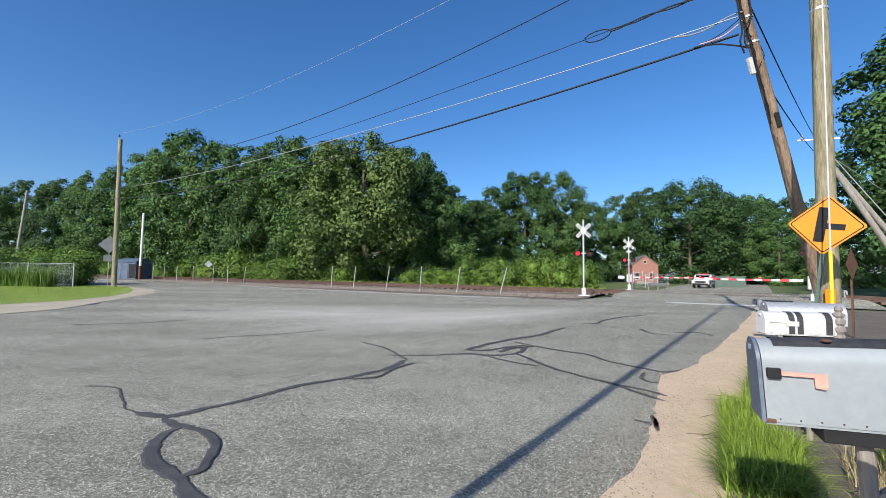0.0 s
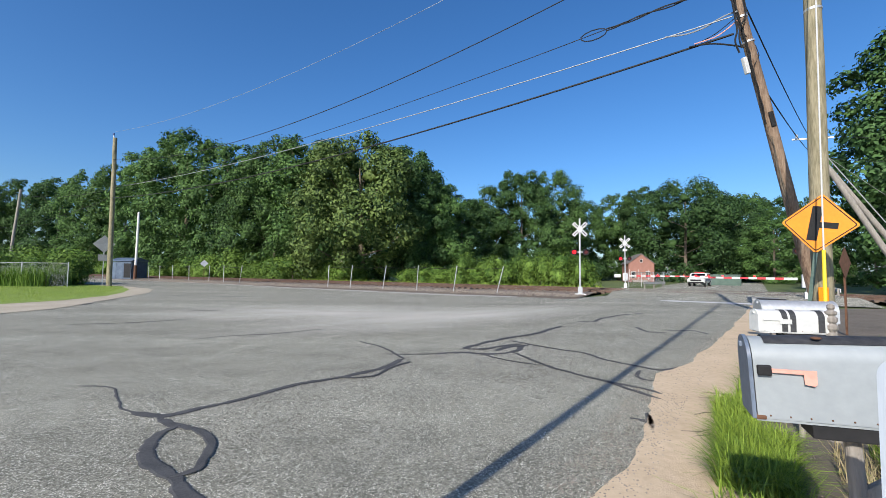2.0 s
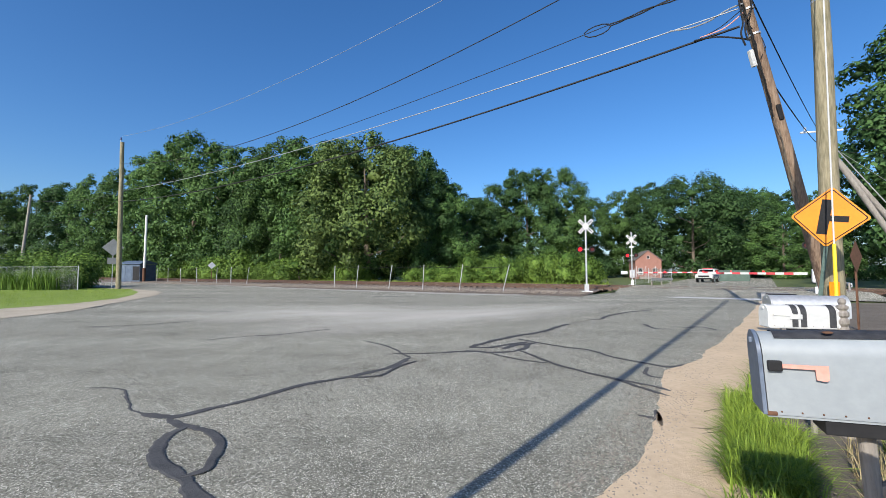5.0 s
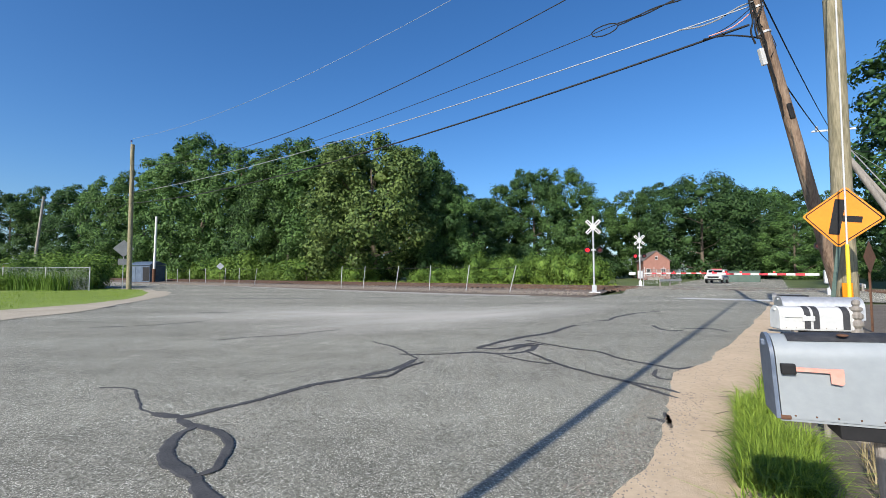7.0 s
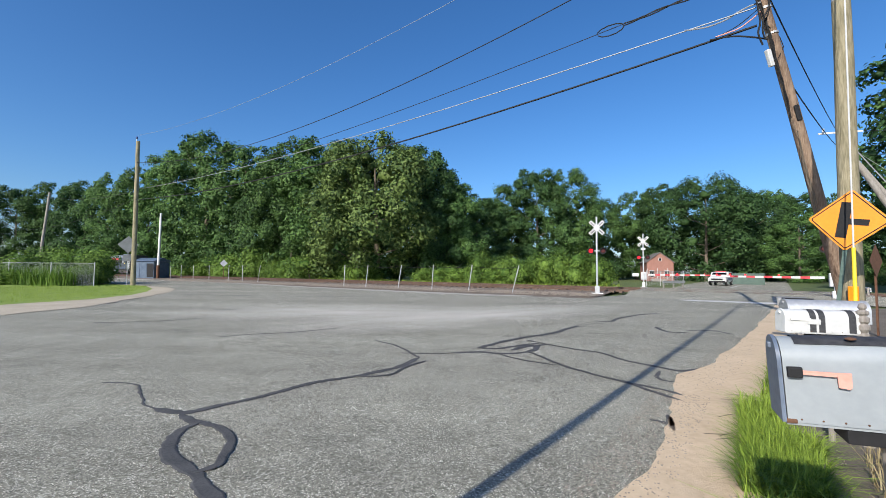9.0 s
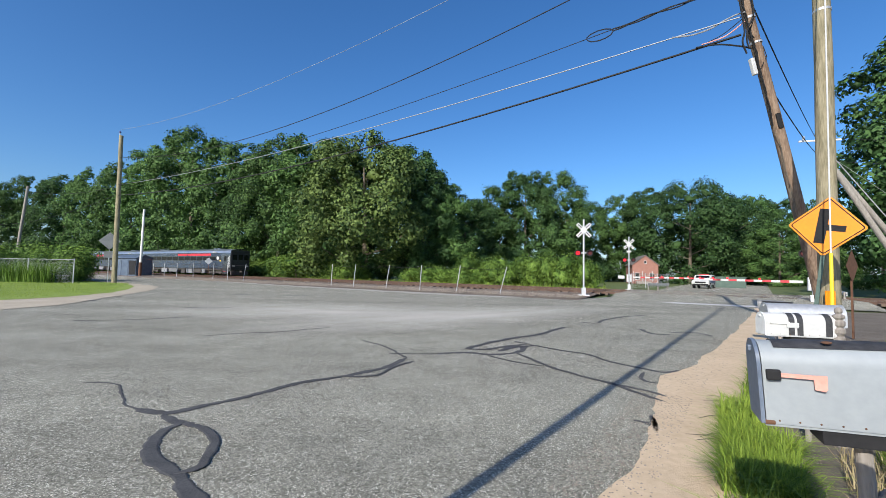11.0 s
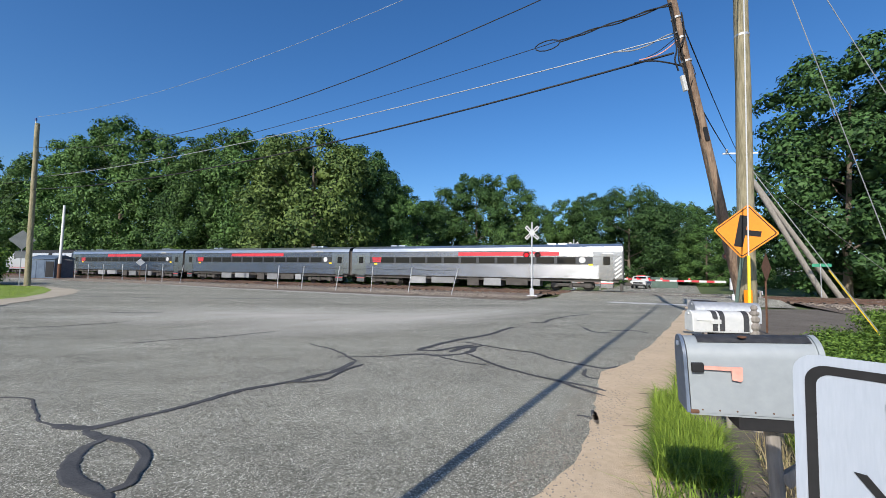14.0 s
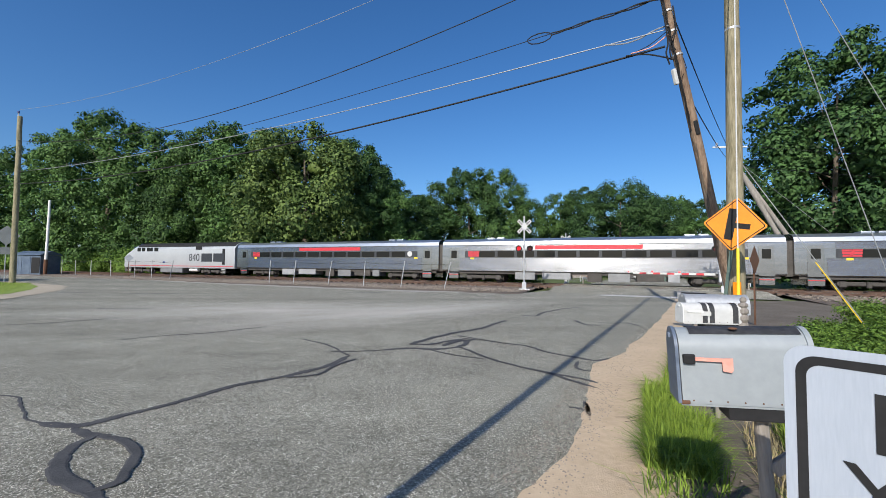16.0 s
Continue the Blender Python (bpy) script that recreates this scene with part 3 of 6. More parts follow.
sand = sheet("sand_verge", [(-12, -10), (-1.5, 0), (1.1, 2.9), (1.7, 3.6), (2.35, 4.6), (2.75, 5.3), (3.3, 6.3), (4.3, 7.1), (7.0, 10.2), (10.9, 14.9), (15.4, 20.4), (20.5, 26), (22, 24.5), (17, 19.3), (12.6, 14.6), (8.5, 10.1), (5.6, 7.4), (4.1, 5.6), (3.0, 4.2), (2.4, 3.3), (1.2, 1.4), (-0.2, -0.6), (-8, -12)],
             0.010, "sand", "tan sandy verge along the road", "verge", 0.09, 0.12)
verge = sheet("verge_ground", [(-1, -1.2), (2.3, 3.2), (3.0, 4.1), (4.1, 5.5), (5.6, 7.3), (8.5, 10.0), (12.6, 14.5), (17, 19.2), (30, 20), (60, -5), (30, -30), (0, -20)],
              -0.02, "dirt", "dry earth with weeds behind the mailboxes", "verge", 0.15)
lawn = sheet("lawn", [(-16.8, -30), (-17.9, 12), (-17.8, 16.8), (-17.3, 19.3), (-18.05, 22.8), (-20.0, 26.6), (-22.2, 30.0), (-26.0, 34.4), (-30.5, 36.8), (-48, 42), (-90, 55), (-120, 20), (-70, -30)],
             0.022, "lawn", "mown green lawn on the corner", "lawn", 0.2)
sand_l = sheet("sand_shoulder", [(-14.4, 0), (-14.2, 13.4), (-14.1, 15.3), (-15.8, 20.0), (-18.1, 25.9), (-20.9, 30.6), (-29.8, 37.9), (-33, 36.5), (-27.5, 32.2), (-23, 27.5), (-20.5, 23), (-19.2, 18), (-18.4, 12), (-18.6, 0)],
               0.014, "tandust", "sandy shoulder between lawn and road", "verge", 0.22)
# ballast bank under both tracks
prof = [(-11.2, -0.02), (-9.5, 0.05), (-6.2, 0.10), (-4.6, 0.14), (3.6, 0.14), (5.2, 0.0), (8.0, -0.05)]


def ballast(name, s0, s1, cut=0.0):
    bm, last = bmesh.new(), None
    n = int((s1 - s0) / 1.0)
    for i in range(n + 1):
        s = s0 + (s1 - s0) * i / n
        row = []
        for o, z in prof:
            oo = o
            if o < -9 and s0 < -50:
                oo = o + 2.2 * max(0, min(1, (-30 - s) / 15)) + 0.25 * noise.noise((s * 0.5, o, 1))
            row.append(bm.verts.new(rw(s, oo, z + 0.05 * noise.noise((s * 0.8, o * 0.8, 4)))))
        if last:
            for a in range(len(row) - 1):
                bm.faces.new((last[a], row[a], row[a + 1], last[a + 1]))
        last = row
    bmesh.ops.subdivide_edges(bm, edges=bm.edges[:], cuts=1)
    return tagged(part(name, bm, "ballast"), "brown-grey ballast bank of the railway", "ballast", "", "structure")


ballast("ballast_west", -230, -5.4)
ballast("ballast_east", 9.2, 120)


def stones(name, regions, material, seed, size):
    """Loose angular stones, in one mesh."""
    r = np.random.default_rng(seed)
    base = np.array([(1, 0, 0), (-1, 0, 0), (0, 1, 0), (0, -1, 0), (0, 0, 1), (0, 0, -1)], float)
    tri = np.array([(0, 2, 4), (2, 1, 4), (1, 3, 4), (3, 0, 4), (2, 0, 5), (1, 2, 5), (3, 1, 5), (0, 3, 5)])
    V, F, c = [], [], 0
    for n, s0, s1, o0, o1, z in regions:
        for _ in range(n):
            s, o = r.uniform(s0, s1), r.uniform(o0, o1)
            k = size * r.uniform(0.4, 1.3)
            v = base * r.uniform(0.5, 1.0, (6, 1)) * k
            a = r.uniform(0, 6.28)
            v = v @ np.array([(math.cos(a), -math.sin(a), 0), (math.sin(a), math.cos(a), 0), (0, 0, 0.8)])
            V.append(v + np.array(rw(s, o, z)))
            F.append(tri + c)
            c += 6
    return tagged(new(name, mesh_np(name, np.vstack(V), np.vstack(F), material)), "loose grey-brown crushed stones", "gravel", "", "stuff")


stones("ballast_stones", [(9000, -60, -5.6, -10.2, -4.3, 0.1), (2500, -60, -5.6, -4.3, 3.4, 0.17), (7000, 9.4, 40, -10, 3.4, 0.14)], "stone", 3, 0.07)

# ---- tracks ----
RAIL_TOP = 0.32


def rail_track(o_mid, s0, s1, label):
    t = thing("railway_track", pose(*rw(0, o_mid), 0, 0, RAIL_YAW), label, "railway track", "railway tracks")
    for y in (-0.75, 0.75):
        r = part("rail", extrude_profile([(y - 0.07, RAIL_TOP - 0.17), (y + 0.07, RAIL_TOP - 0.17), (y + 0.07, RAIL_TOP - 0.15), (y + 0.012, RAIL_TOP - 0.13), (y + 0.012, RAIL_TOP - 0.04), (y + 0.036, RAIL_TOP - 0.03), (y + 0.036, RAIL_TOP - 0.004), (y - 0.036, RAIL_TOP - 0.004), (y - 0.036, RAIL_TOP - 0.03), (y - 0.012, RAIL_TOP - 0.04), (y - 0.012, RAIL_TOP - 0.13), (y - 0.07, RAIL_TOP - 0.15)], s0, s1), "rail", t, "rusty steel rail")
        part("running_surface", box(((s0 + s1) / 2, y, RAIL_TOP - 0.002), (s1 - s0, 0.06, 0.004)), "railtop", r, "polished top of the rail")
    tie = box((0, 0, 0.13), (0.22, 2.6, 0.14), 0.012)
    me = None
    for s in np.arange(-62, 36, 0.56):
        if -4.2 < s < 8.2:
            continue
        m = pose(float(s), 0.04 * noise.noise((float(s) * 3, o_mid, 0)), 0.02, 0, 0, 2 * noise.noise((float(s), 4, o_mid)))
        if me is None:
            first = part("tie", tie, "tie", t, m=m)
            me = first.data
        else:
            share("tie", me, t, m)
    return t


rail_track(1.5, -230, 120, "railway track with brown rusty rails on wooden ties in ballast")
rail_track(-2.7, -230, 120, "railway track with brown rusty rails on wooden ties in ballast")
# crossing surface between the rails
for o in (-2.7, 1.5):
    for c, w in ((o, 1.36), (o - 1.35, 1.1), (o + 1.35, 1.1)):
        bm = box((0, 0, 0), (12.4, w, 0.30), 0.03)
        part("crossing_panel", bm, "asphalt", road, m=pose(*rw(2.2, c, 0.155), 0, 0, RAIL_YAW))
ramp_bm = bmesh.new()
for o0, z0, o1, z1 in ((-7.4, 0.003, -4.55, 0.30), (3.4, 0.30, 8.0, 0.003)):
    vs = [ramp_bm.verts.new(rw(s, o, z)) for s, o, z in ((-4.2, o0, z0), (8.4, o0, z0), (8.4, o1, z1), (-4.2, o1, z1))]
    ramp_bm.faces.new(vs)
tagged(part("road_ramp", ramp_bm, "asphalt"), "asphalt ramp up to the rails", "road", "", "structure")


# ---- the train ----
def coach_profile(y0, y1, z0, z1):
    w = y1 - y0
    out = [(y0 + 0.12, z0), (y0, z0 + 0.12), (y0, z1 - 0.75)]
    for k in range(9):
        a = math.pi * k / 8
        out.append((y0 + w / 2 - w / 2 * math.cos(a) * (1 if 0 < k < 8 else 0.995), z1 - 0.62 + 0.62 * math.sin(a) ** 0.75))
    out += [(y1, z1 - 0.75), (y1, z0 + 0.12), (y1 - 0.12, z0)]
    return out


def bogie(parent, x, wheels=(-1.3, 1.3)):
    b = part("bogie", box((0, 1.5, 0.72), (3.3, 2.3, 0.22), 0.04), "bogie", parent, "dark steel bogie", m=pose(x, 0, 0))
    for y in (0.28, 2.72):
        part("side_frame", box((0, y, 0.80), (3.2, 0.16, 0.26), 0.05), "bogie", b)
        part("spring", tube((0, y - 0.1, 0.55), (0, y - 0.1, 0.95), 0.14, n=10), "bogie", b)
    for w in wheels:
        for y in (0.72, 2.16):
            bm = tube((w, y, RAIL_TOP + 0.44), (w, y + 0.13, RAIL_TOP + 0.44), 0.44, n=20)
            tube((w, y - 0.05, RAIL_TOP + 0.44), (w, y + 0.02, RAIL_TOP + 0.44), 0.16, n=12, bm=bm)
            part("wheel", bm, "bogie", b)
        part("axle_box", box((w, 0.27, 0.76), (0.42, 0.22, 0.38), 0.04), "bogie", b)
    return b


def side_plate(x0, x1, z0, z1, y=-0.006, t=0.02, bev=0.0):
    return box(((x0 + x1) / 2, y, (z0 + z1) / 2), (x1 - x0, t, z1 - z0), bev)


def fluted_side(x0, x1, z0, z1, y, sg, pitch):
    """A wall panel pressed into shallow rounded flutes along its length."""
    n = int(round((z1 - z0) / pitch)) * 6
    face = [(y - sg * (0.010 + 0.0017 * math.cos(2 * math.pi * k / 6)), z0 + (z1 - z0) * k / n) for k in range(n + 1)]
    return extrude_profile(face + [(y + 0.01 * sg, z1), (y + 0.01 * sg, z0)], x0, x1)


COACH_L = 25.6


def coach(cab, stripe0, stripe1):
    """One coach; x runs forward along the train, the near side is at y = 0."""
    h = COACH_L / 2
    c = thing("passenger_coach", pose(*rw(0, 0), 0, 0, RAIL_YAW), "stainless steel passenger coach with dark windows and red stripe", "train coach", "coaches of the train")
    part("body", extrude_profile(coach_profile(0, 3.0, 1.27, 4.22), -h, h), "silver", c, "brushed stainless steel body", True)
    rp = [(y, z + 0.012) for y, z in coach_profile(0, 3.0, 1.27, 4.22)[3:12]]
    bm = bmesh.new()
    rows = [[bm.verts.new((x, y, z)) for y, z in rp] for x in (-h + 0.02, h - 0.02)]
    for k in range(8):
        bm.faces.new((rows[0][k], rows[1][k], rows[1][k + 1], rows[0][k + 1]))
    bmesh.ops.recalc_face_normals(bm, faces=bm.faces[:])
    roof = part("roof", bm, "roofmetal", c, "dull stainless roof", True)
    for x in (-8.5, -7.6, 7.2, 8.1):
        part("roof_vent", box((x, 1.5, 4.27), (0.7, 0.9, 0.12), 0.03), "roofmetal", roof)
    for yy, sg in ((-0.004, 1), (3.004, -1)):
        part("letterboard", fluted_side(-h + 2.2, h - 2.2, 3.16, 3.57, yy, sg, 0.036), "silver", c, "fluted stainless panel", True)
        part("fluted_panel", fluted_side(-h + 1.75, h - 1.75, 1.36, 2.46, yy, sg, 0.042), "silver", c, "fluted stainless panel", True)
        part("window_band", side_plate(-h + 2.2, h - 2.2, 2.50, 3.10, yy - 0.003 * sg, 0.02), "darkgrey", c, "dark grey window band")
        for z in (1.33, 2.475):
            part("side_rib", side_plate(-h + 0.1, h - 0.1, z, z + 0.022, yy - 0.006 * sg, 0.03), "silver", c)
        part("rain_gutter", side_plate(-h + 0.1, h - 0.1, 3.585, 3.62, yy - 0.01 * sg, 0.04), "silver", c)
        part("sill_strip", side_plate(-h + 0.1, h - 0.1, 3.115, 3.145, yy - 0.006 * sg, 0.03), "silver", c)
        part("red_stripe", side_plate(stripe0, stripe1, 3.19, 3.52, yy - 0.014 * sg, 0.02), "red", c, "red stripe above the windows")
        win = None
        for i in range(11):
            m = pose(-8.55 + 1.71 * i, yy - 0.009 * sg, 2.80)
            if win is None:
                win = part("window", box((0, 0, 0), (1.46, 0.022, 0.52), 0.006), "window", c, "dark tinted window", m=m)
            else:
                share("window", win.data, c, m)
        for e in (-1, 1):
            d = part("door", side_plate(e * (h - 1.15) - 0.45, e * (h - 1.15) + 0.45, 1.22, 3.36, yy - 0.004 * sg, 0.03, 0.008), "silver", c, "steel entrance door")
            part("door_window", side_plate(e * (h - 1.15) - 0.26, e * (h - 1.15) + 0.26, 2.45, 3.12, yy - 0.022 * sg, 0.012), "window", d)
            st = part("step", box((e * (h - 1.15), 1.5 - 1.42 * sg, 0.86), (0.9, 0.26, 0.5), 0.02), "silver", c, "pale steps with red edges under the door")
            part("step_edge", box((e * (h - 1.15), 1.5 - 1.56 * sg, 0.98), (0.9, 0.02, 0.05)), "red", st)
        for k, (mm, dx, dz, w, hh) in enumerate((("red", -h + 3.05, 2.82, 1.15, 0.52), ("yellow", -h + 2.9, 2.42, 0.35, 0.14), ("white", h - 3.0, 2.84, 0.42, 0.42), ("yellow", h - 2.35, 2.46, 0.35, 0.14))):
            if mm == "red":
                for a in range(3):
                    part("emblem_bar", box((dx - 0.3 + 0.02 * a, yy - 0.012 * sg, dz + 0.17 - 0.17 * a), (0.5, 0.02, 0.13)), mm, c)
                    part("emblem_bar", box((dx + 0.28 - 0.02 * a, yy - 0.012 * sg, dz + 0.17 - 0.17 * a), (0.46, 0.02, 0.13)), mm, c)
                bm = box((dx - 0.02, yy - 0.012 * sg, dz), (0.14, 0.02, 0.5), ry=25)
            elif mm == "white":
                bm = tube((dx, yy - 0.02 * sg, dz), (dx, yy, dz), 0.26, n=20)
            else:
                bm = box((dx, yy - 0.012 * sg, dz), (w, 0.02, hh))
            part("emblem", bm, mm, c)
        for a in range(4):
            part("car_marking", box((h - 4.2 + 0.24 * a, yy - 0.01 * sg, 3.70), (0.17, 0.05, 0.16)), "white", c)
    for e in (-1, 1):
        if cab and e > 0:
            continue
        part("gangway", box((e * (h + 0.11), 1.5, 2.45), (0.24, 2.5, 2.5), 0.05), "bogie", c, "dark rubber gangway")
    for x, w, hh, mm in ((-5.2, 1.7, 0.62, "boxgrey"), (-2.6, 2.3, 0.55, "boxgrey"), (0.4, 1.1, 0.7, "bogie"), (2.2, 1.6, 0.66, "boxgrey"), (4.4, 1.9, 0.58, "bogie"), (6.0, 0.8, 0.6, "boxgrey")):
        part("underfloor_box", box((x, 0.75, 1.24 - hh / 2), (w, 1.3, hh), 0.03), mm, c)
    part("underframe", box((0, 1.5, 1.17), (COACH_L - 0.6, 2.6, 0.2)), "bogie", c)
    bogie(c, -h + 3.9), bogie(c, h - 3.9)
    if cab:
        f = part("cab_front", box((h + 0.05, 1.5, 2.6), (0.12, 2.9, 2.75), 0.03), "darkgrey", c, "dark cab front with striped corners")
        for y in (0.62, 1.5, 2.38):
            part("cab_window", box((h + 0.115, y, 3.0), (0.03, 0.6, 0.72), 0.01), "window", f)
        for y in (0.35, 0.55, 2.45, 2.65):
            part("headlight", tube((h + 0.10, y, 1.75), (h + 0.17, y, 1.75), 0.09, n=14), "white", f)
        for k in range(5):
            part("warning_bar", box((h - 0.32, -0.022, 1.6 + 0.33 * k), (0.62, 0.012, 0.13), ry=-40), "white", f)
        part("pilot", box((h - 0.1, 1.5, 0.72), (0.25, 2.6, 0.55), 0.05), "bogie", c)
        part("coupler", box((h + 0.35, 1.5, 0.95), (0.6, 0.25, 0.25), 0.05), "bogie", c)
    return c


def locomotive():
    L = 21.0
    h = L / 2
    c = thing("locomotive", pose(*rw(0, 0), 0, 0, RAIL_YAW), "silver-white streamlined diesel locomotive with dark roof pushing the train", "locomotive", "")
    prof = [(0.1, 1.15), (0.0, 1.3), (0.0, 3.55), (0.35, 4.05), (0.95, 4.32), (2.05, 4.32), (2.65, 4.05), (3.0, 3.55), (3.0, 1.3), (2.9, 1.15)]
    bm = bmesh.new()
    stations = [(-h, 0.16, 0.40), (-h + 0.12, 0.10, 0.52), (-h + 0.6, 0.05, 0.66), (-h + 1.5, 0.02, 0.82), (-h + 2.7, 0.0, 1.0), (h, 0.0, 1.0)]
    last = None
    for x, inset, top in stations:
        ring = []
        for y, z in prof:
            zz = z if z < 1.4 else 1.3 + (z - 1.3) * top
            ring.append(bm.verts.new((x, 1.5 + (y - 1.5) * (1 - inset), zz)))
        if last:
            for k in range(len(prof)):
                bm.faces.new((last[k], last[(k + 1) % len(prof)], ring[(k + 1) % len(prof)], ring[k]))
        else:
            bm.faces.new(ring)
        last = ring
    bm.faces.new(last[::-1])
    bmesh.ops.recalc_face_normals(bm, faces=bm.faces[:])
    part("body", bm, "locosilver", c, "silver-white body", True)
    part("roof", extrude_profile([(0.16, 3.80), (0.36, 4.08), (0.95, 4.345), (2.05, 4.345), (2.64, 4.08), (2.84, 3.80)], -h + 2.8, h - 0.1), "black", c, "black roof")
    part("nose_roof", box((-h + 2.0, 1.5, 4.02), (1.9, 1.6, 0.05), 0.02, ry=-17), "bluepaint", c, "dark blue top of the nose")
    for sg, yy in ((1, -0.004), (-1, 3.004)):
        for x, w in ((-h + 3.4, 0.7), (-h + 4.3, 0.7), (-h + 5.6, 1.2), (-h + 6.9, 0.8)):
            part("cab_window", side_plate(x - w / 2, x + w / 2, 3.25, 3.72, yy - 0.004 * sg, 0.02, 0.005), "window", c)
        part("upper_grille", side_plate(3.9, 4.9, 3.4, 3.85, yy - 0.012 * sg, 0.06), "black", c)
        for x in (4.9, 6.95):
            part("grille", side_plate(x, x + 1.85, 1.95, 2.95, yy - 0.004 * sg, 0.02), "darkgrey", c)
        part("door_gap", side_plate(8.45, 8.9, 1.6, 3.5, yy - 0.003 * sg, 0.014), "black", c)
        part("side_stripe", side_plate(-h + 1.6, h - 0.2, 1.36, 1.43, yy - 0.004 * sg, 0.016), "red", c, "thin red stripe")
        part("emblem", side_plate(-2.2, -1.8, 1.75, 1.95, yy - 0.004 * sg, 0.016), "bluepaint", c)
        for x in (-h + 1.5, 8.7):
            st = part("ladder", side_plate(x - 0.3, x + 0.3, 0.55, 1.1, yy + 0.1 * sg, 0.1), "bogie", c)
            for z in (0.62, 0.82, 1.02):
                part("rung", side_plate(x - 0.32, x + 0.32, z, z + 0.05, yy + 0.02 * sg, 0.08), "white", st)
    text_part("number", "840", 1.3, pose(3.62, -0.016, 2.42, 90, 0, 0), c, "darkgrey", 0.004)
    part("fuel_tank", box((-0.8, 1.5, 0.85), (4.2, 2.7, 0.6), 0.08), "boxgrey", c)
    part("pilot", box((-h + 0.3, 1.5, 0.85), (0.5, 2.5, 0.6), 0.08), "bogie", c)
    bogie(c, -6.6), bogie(c, 6.2)
    part("air_tank", tube((2.5, 0.4, 0.95), (4.0, 0.4, 0.95), 0.22, n=14), "white_dirty", c)
    return c


lead_coach = coach(True, -1.0, 8.0)
middle_coach = coach(False, -4.3, 3.9)
rear_coach = coach(False, -3.6, 4.2)
loco = locomotive()
CAR = 26.0


# ---- poles and wires ----
def pole(name, base, top, r0, r1, material, label, bend=0.0):
    t = thing(name, pose(*base), label, "utility pole", "utility poles")
    b, e = Vector((0, 0, -0.05)), Vector(top) - Vector(base)
    pts = [b.lerp(e, k / 14) + Vector((bend * math.sin(math.pi * k / 14) + 0.02 * noise.noise((k * 0.5, r0 * 40, 1)), 0, 0)) for k in range(15)]
    part("shaft", sweep(pts, [r0 + (r1 - r0) * k / 14 for k in range(15)], 18), material, t, "", True)
    return t


near_pole = pole("utility_pole", (7.70, 8.25, 0), (7.75, 8.25, 11.6), 0.178, 0.125, "pole_new", "new greenish-tan treated wooden utility pole behind the mailboxes")
part("reflector", box((-0.16, -0.19, 1.12), (0.19, 0.03, 0.32), 0.01), "orange", near_pole, "orange reflective plate")
part("band", tube((0.03, 0, 7.0), (0.03, 0, 7.05), 0.152, n=18), "galv", near_pole)
part("strap", tube((0.03, 0, 7.9), (0.03, 0, 7.94), 0.15, n=18), "galv", near_pole)

lean_pole = pole("utility_pole", (10.31, 11.0, 0), (7.47, 11.0, 12.2), 0.165, 0.11, "pole_old", "old brown wooden utility pole that leans over the road")
part("junction_box", box((-2.06, -0.17, 7.17), (0.11, 0.11, 0.46), 0.02, ry=-13), "white", lean_pole, "white cable box")
part("dark_patch", box((-1.36, -0.14, 5.72), (0.12, 0.03, 0.42), 0.03, ry=-13), "black", lean_pole, "dark plate")
for z in (7.9, 8.6, 9.2):
    x = -2.84 * z / 12.2
    part("band", tube((x, 0, z), (x - 0.01, 0, z + 0.05), 0.148, n=16), "galv", lean_pole)
for k in range(7):
    pts = []
    r = random.Random(k)
    for i in range(9):
        z = 9.6 - i * (0.5 if k < 4 else 0.3)
        x = -2.84 * z / 12.2 - 0.13 - 0.05 * r.random() + (0.3 * r.random() if k > 4 else 0)
        pts.append((x, -0.13 + 0.1 * r.random(), z))
    part("loose_cable", sweep(pts, [0.012] * 9, 5), "cable", lean_pole)
for k in range(5):
    r = random.Random(30 + k)
    z = 5.6 - 0.35 * k
    pts = []
    for i in range(7):
        zz = z - 0.32 * i
        pts.append((-2.84 * zz / 12.2 - 0.15 - 0.14 * r.random(), -0.12, zz))
    part("dead_vine", sweep(pts, [0.008] * 7, 4), "bark", lean_pole)

far_pole = pole("utility_pole", (-27.8, 35.2, 0), (-27.95, 35.2, 12.7), 0.2, 0.15, "pole_new", "tan wooden utility pole on the corner of the lawn")
part("pole_top_pin", tube((-0.28, 0, 12.6), (-0.28, 0, 13.0), 0.03), "galv", far_pole)
part("insulator", tube((-0.28, 0, 12.95), (-0.28, 0, 13.12), 0.09, 0.06), "bluepaint", far_pole)
white_pole = pole("utility_pole", (-43.0, 59.0, 0), (-42.9, 59.0, 9.6), 0.17, 0.14, "white_dirty", "slim pale grey pole with a rusty foot beside the blue shed")
part("foot_sleeve", tube((0, 0, 0), (0.01, 0, 2.0), 0.2, n=14), "rust", white_pole, "rusty foot sleeve")
pole("utility_pole", (-45.5, 44.0, 0), (-44.6, 44.0, 9.8), 0.15, 0.11, "greywood", "grey utility pole behind the corner fence")
brace = thing("pole_brace", pose(34.8, 28.5, 0), "long grey wooden brace pole propped against a utility pole", "brace pole", "brace poles")
part("prop", sweep([(0, 0, -0.1), (-6.6, 1.1, 9.6)], [0.20, 0.16], 12), "greywood", brace)
copy_thing(brace, pose(33.0, 28.2, 0) @ pose(0, 0, 0, 0, 6, 0))
back_pole = pole("utility_pole", (-2.9, -1.05, 0), (-1.12, -2.49, 17.0), 0.062, 0.05, "galv", "slender grey steel pole at the road edge")
right_pole = pole("utility_pole", (27.75, 30.0, 0), (27.6, 30.0, 12.3), 0.14, 0.11, "greywood", "distant utility pole with a crossarm beyond the railway")
part("crossarm", box((-0.1, 0, 11.7), (2.6, 0.1, 0.12), 0.01, rz=-15), "white_dirty", right_pole)
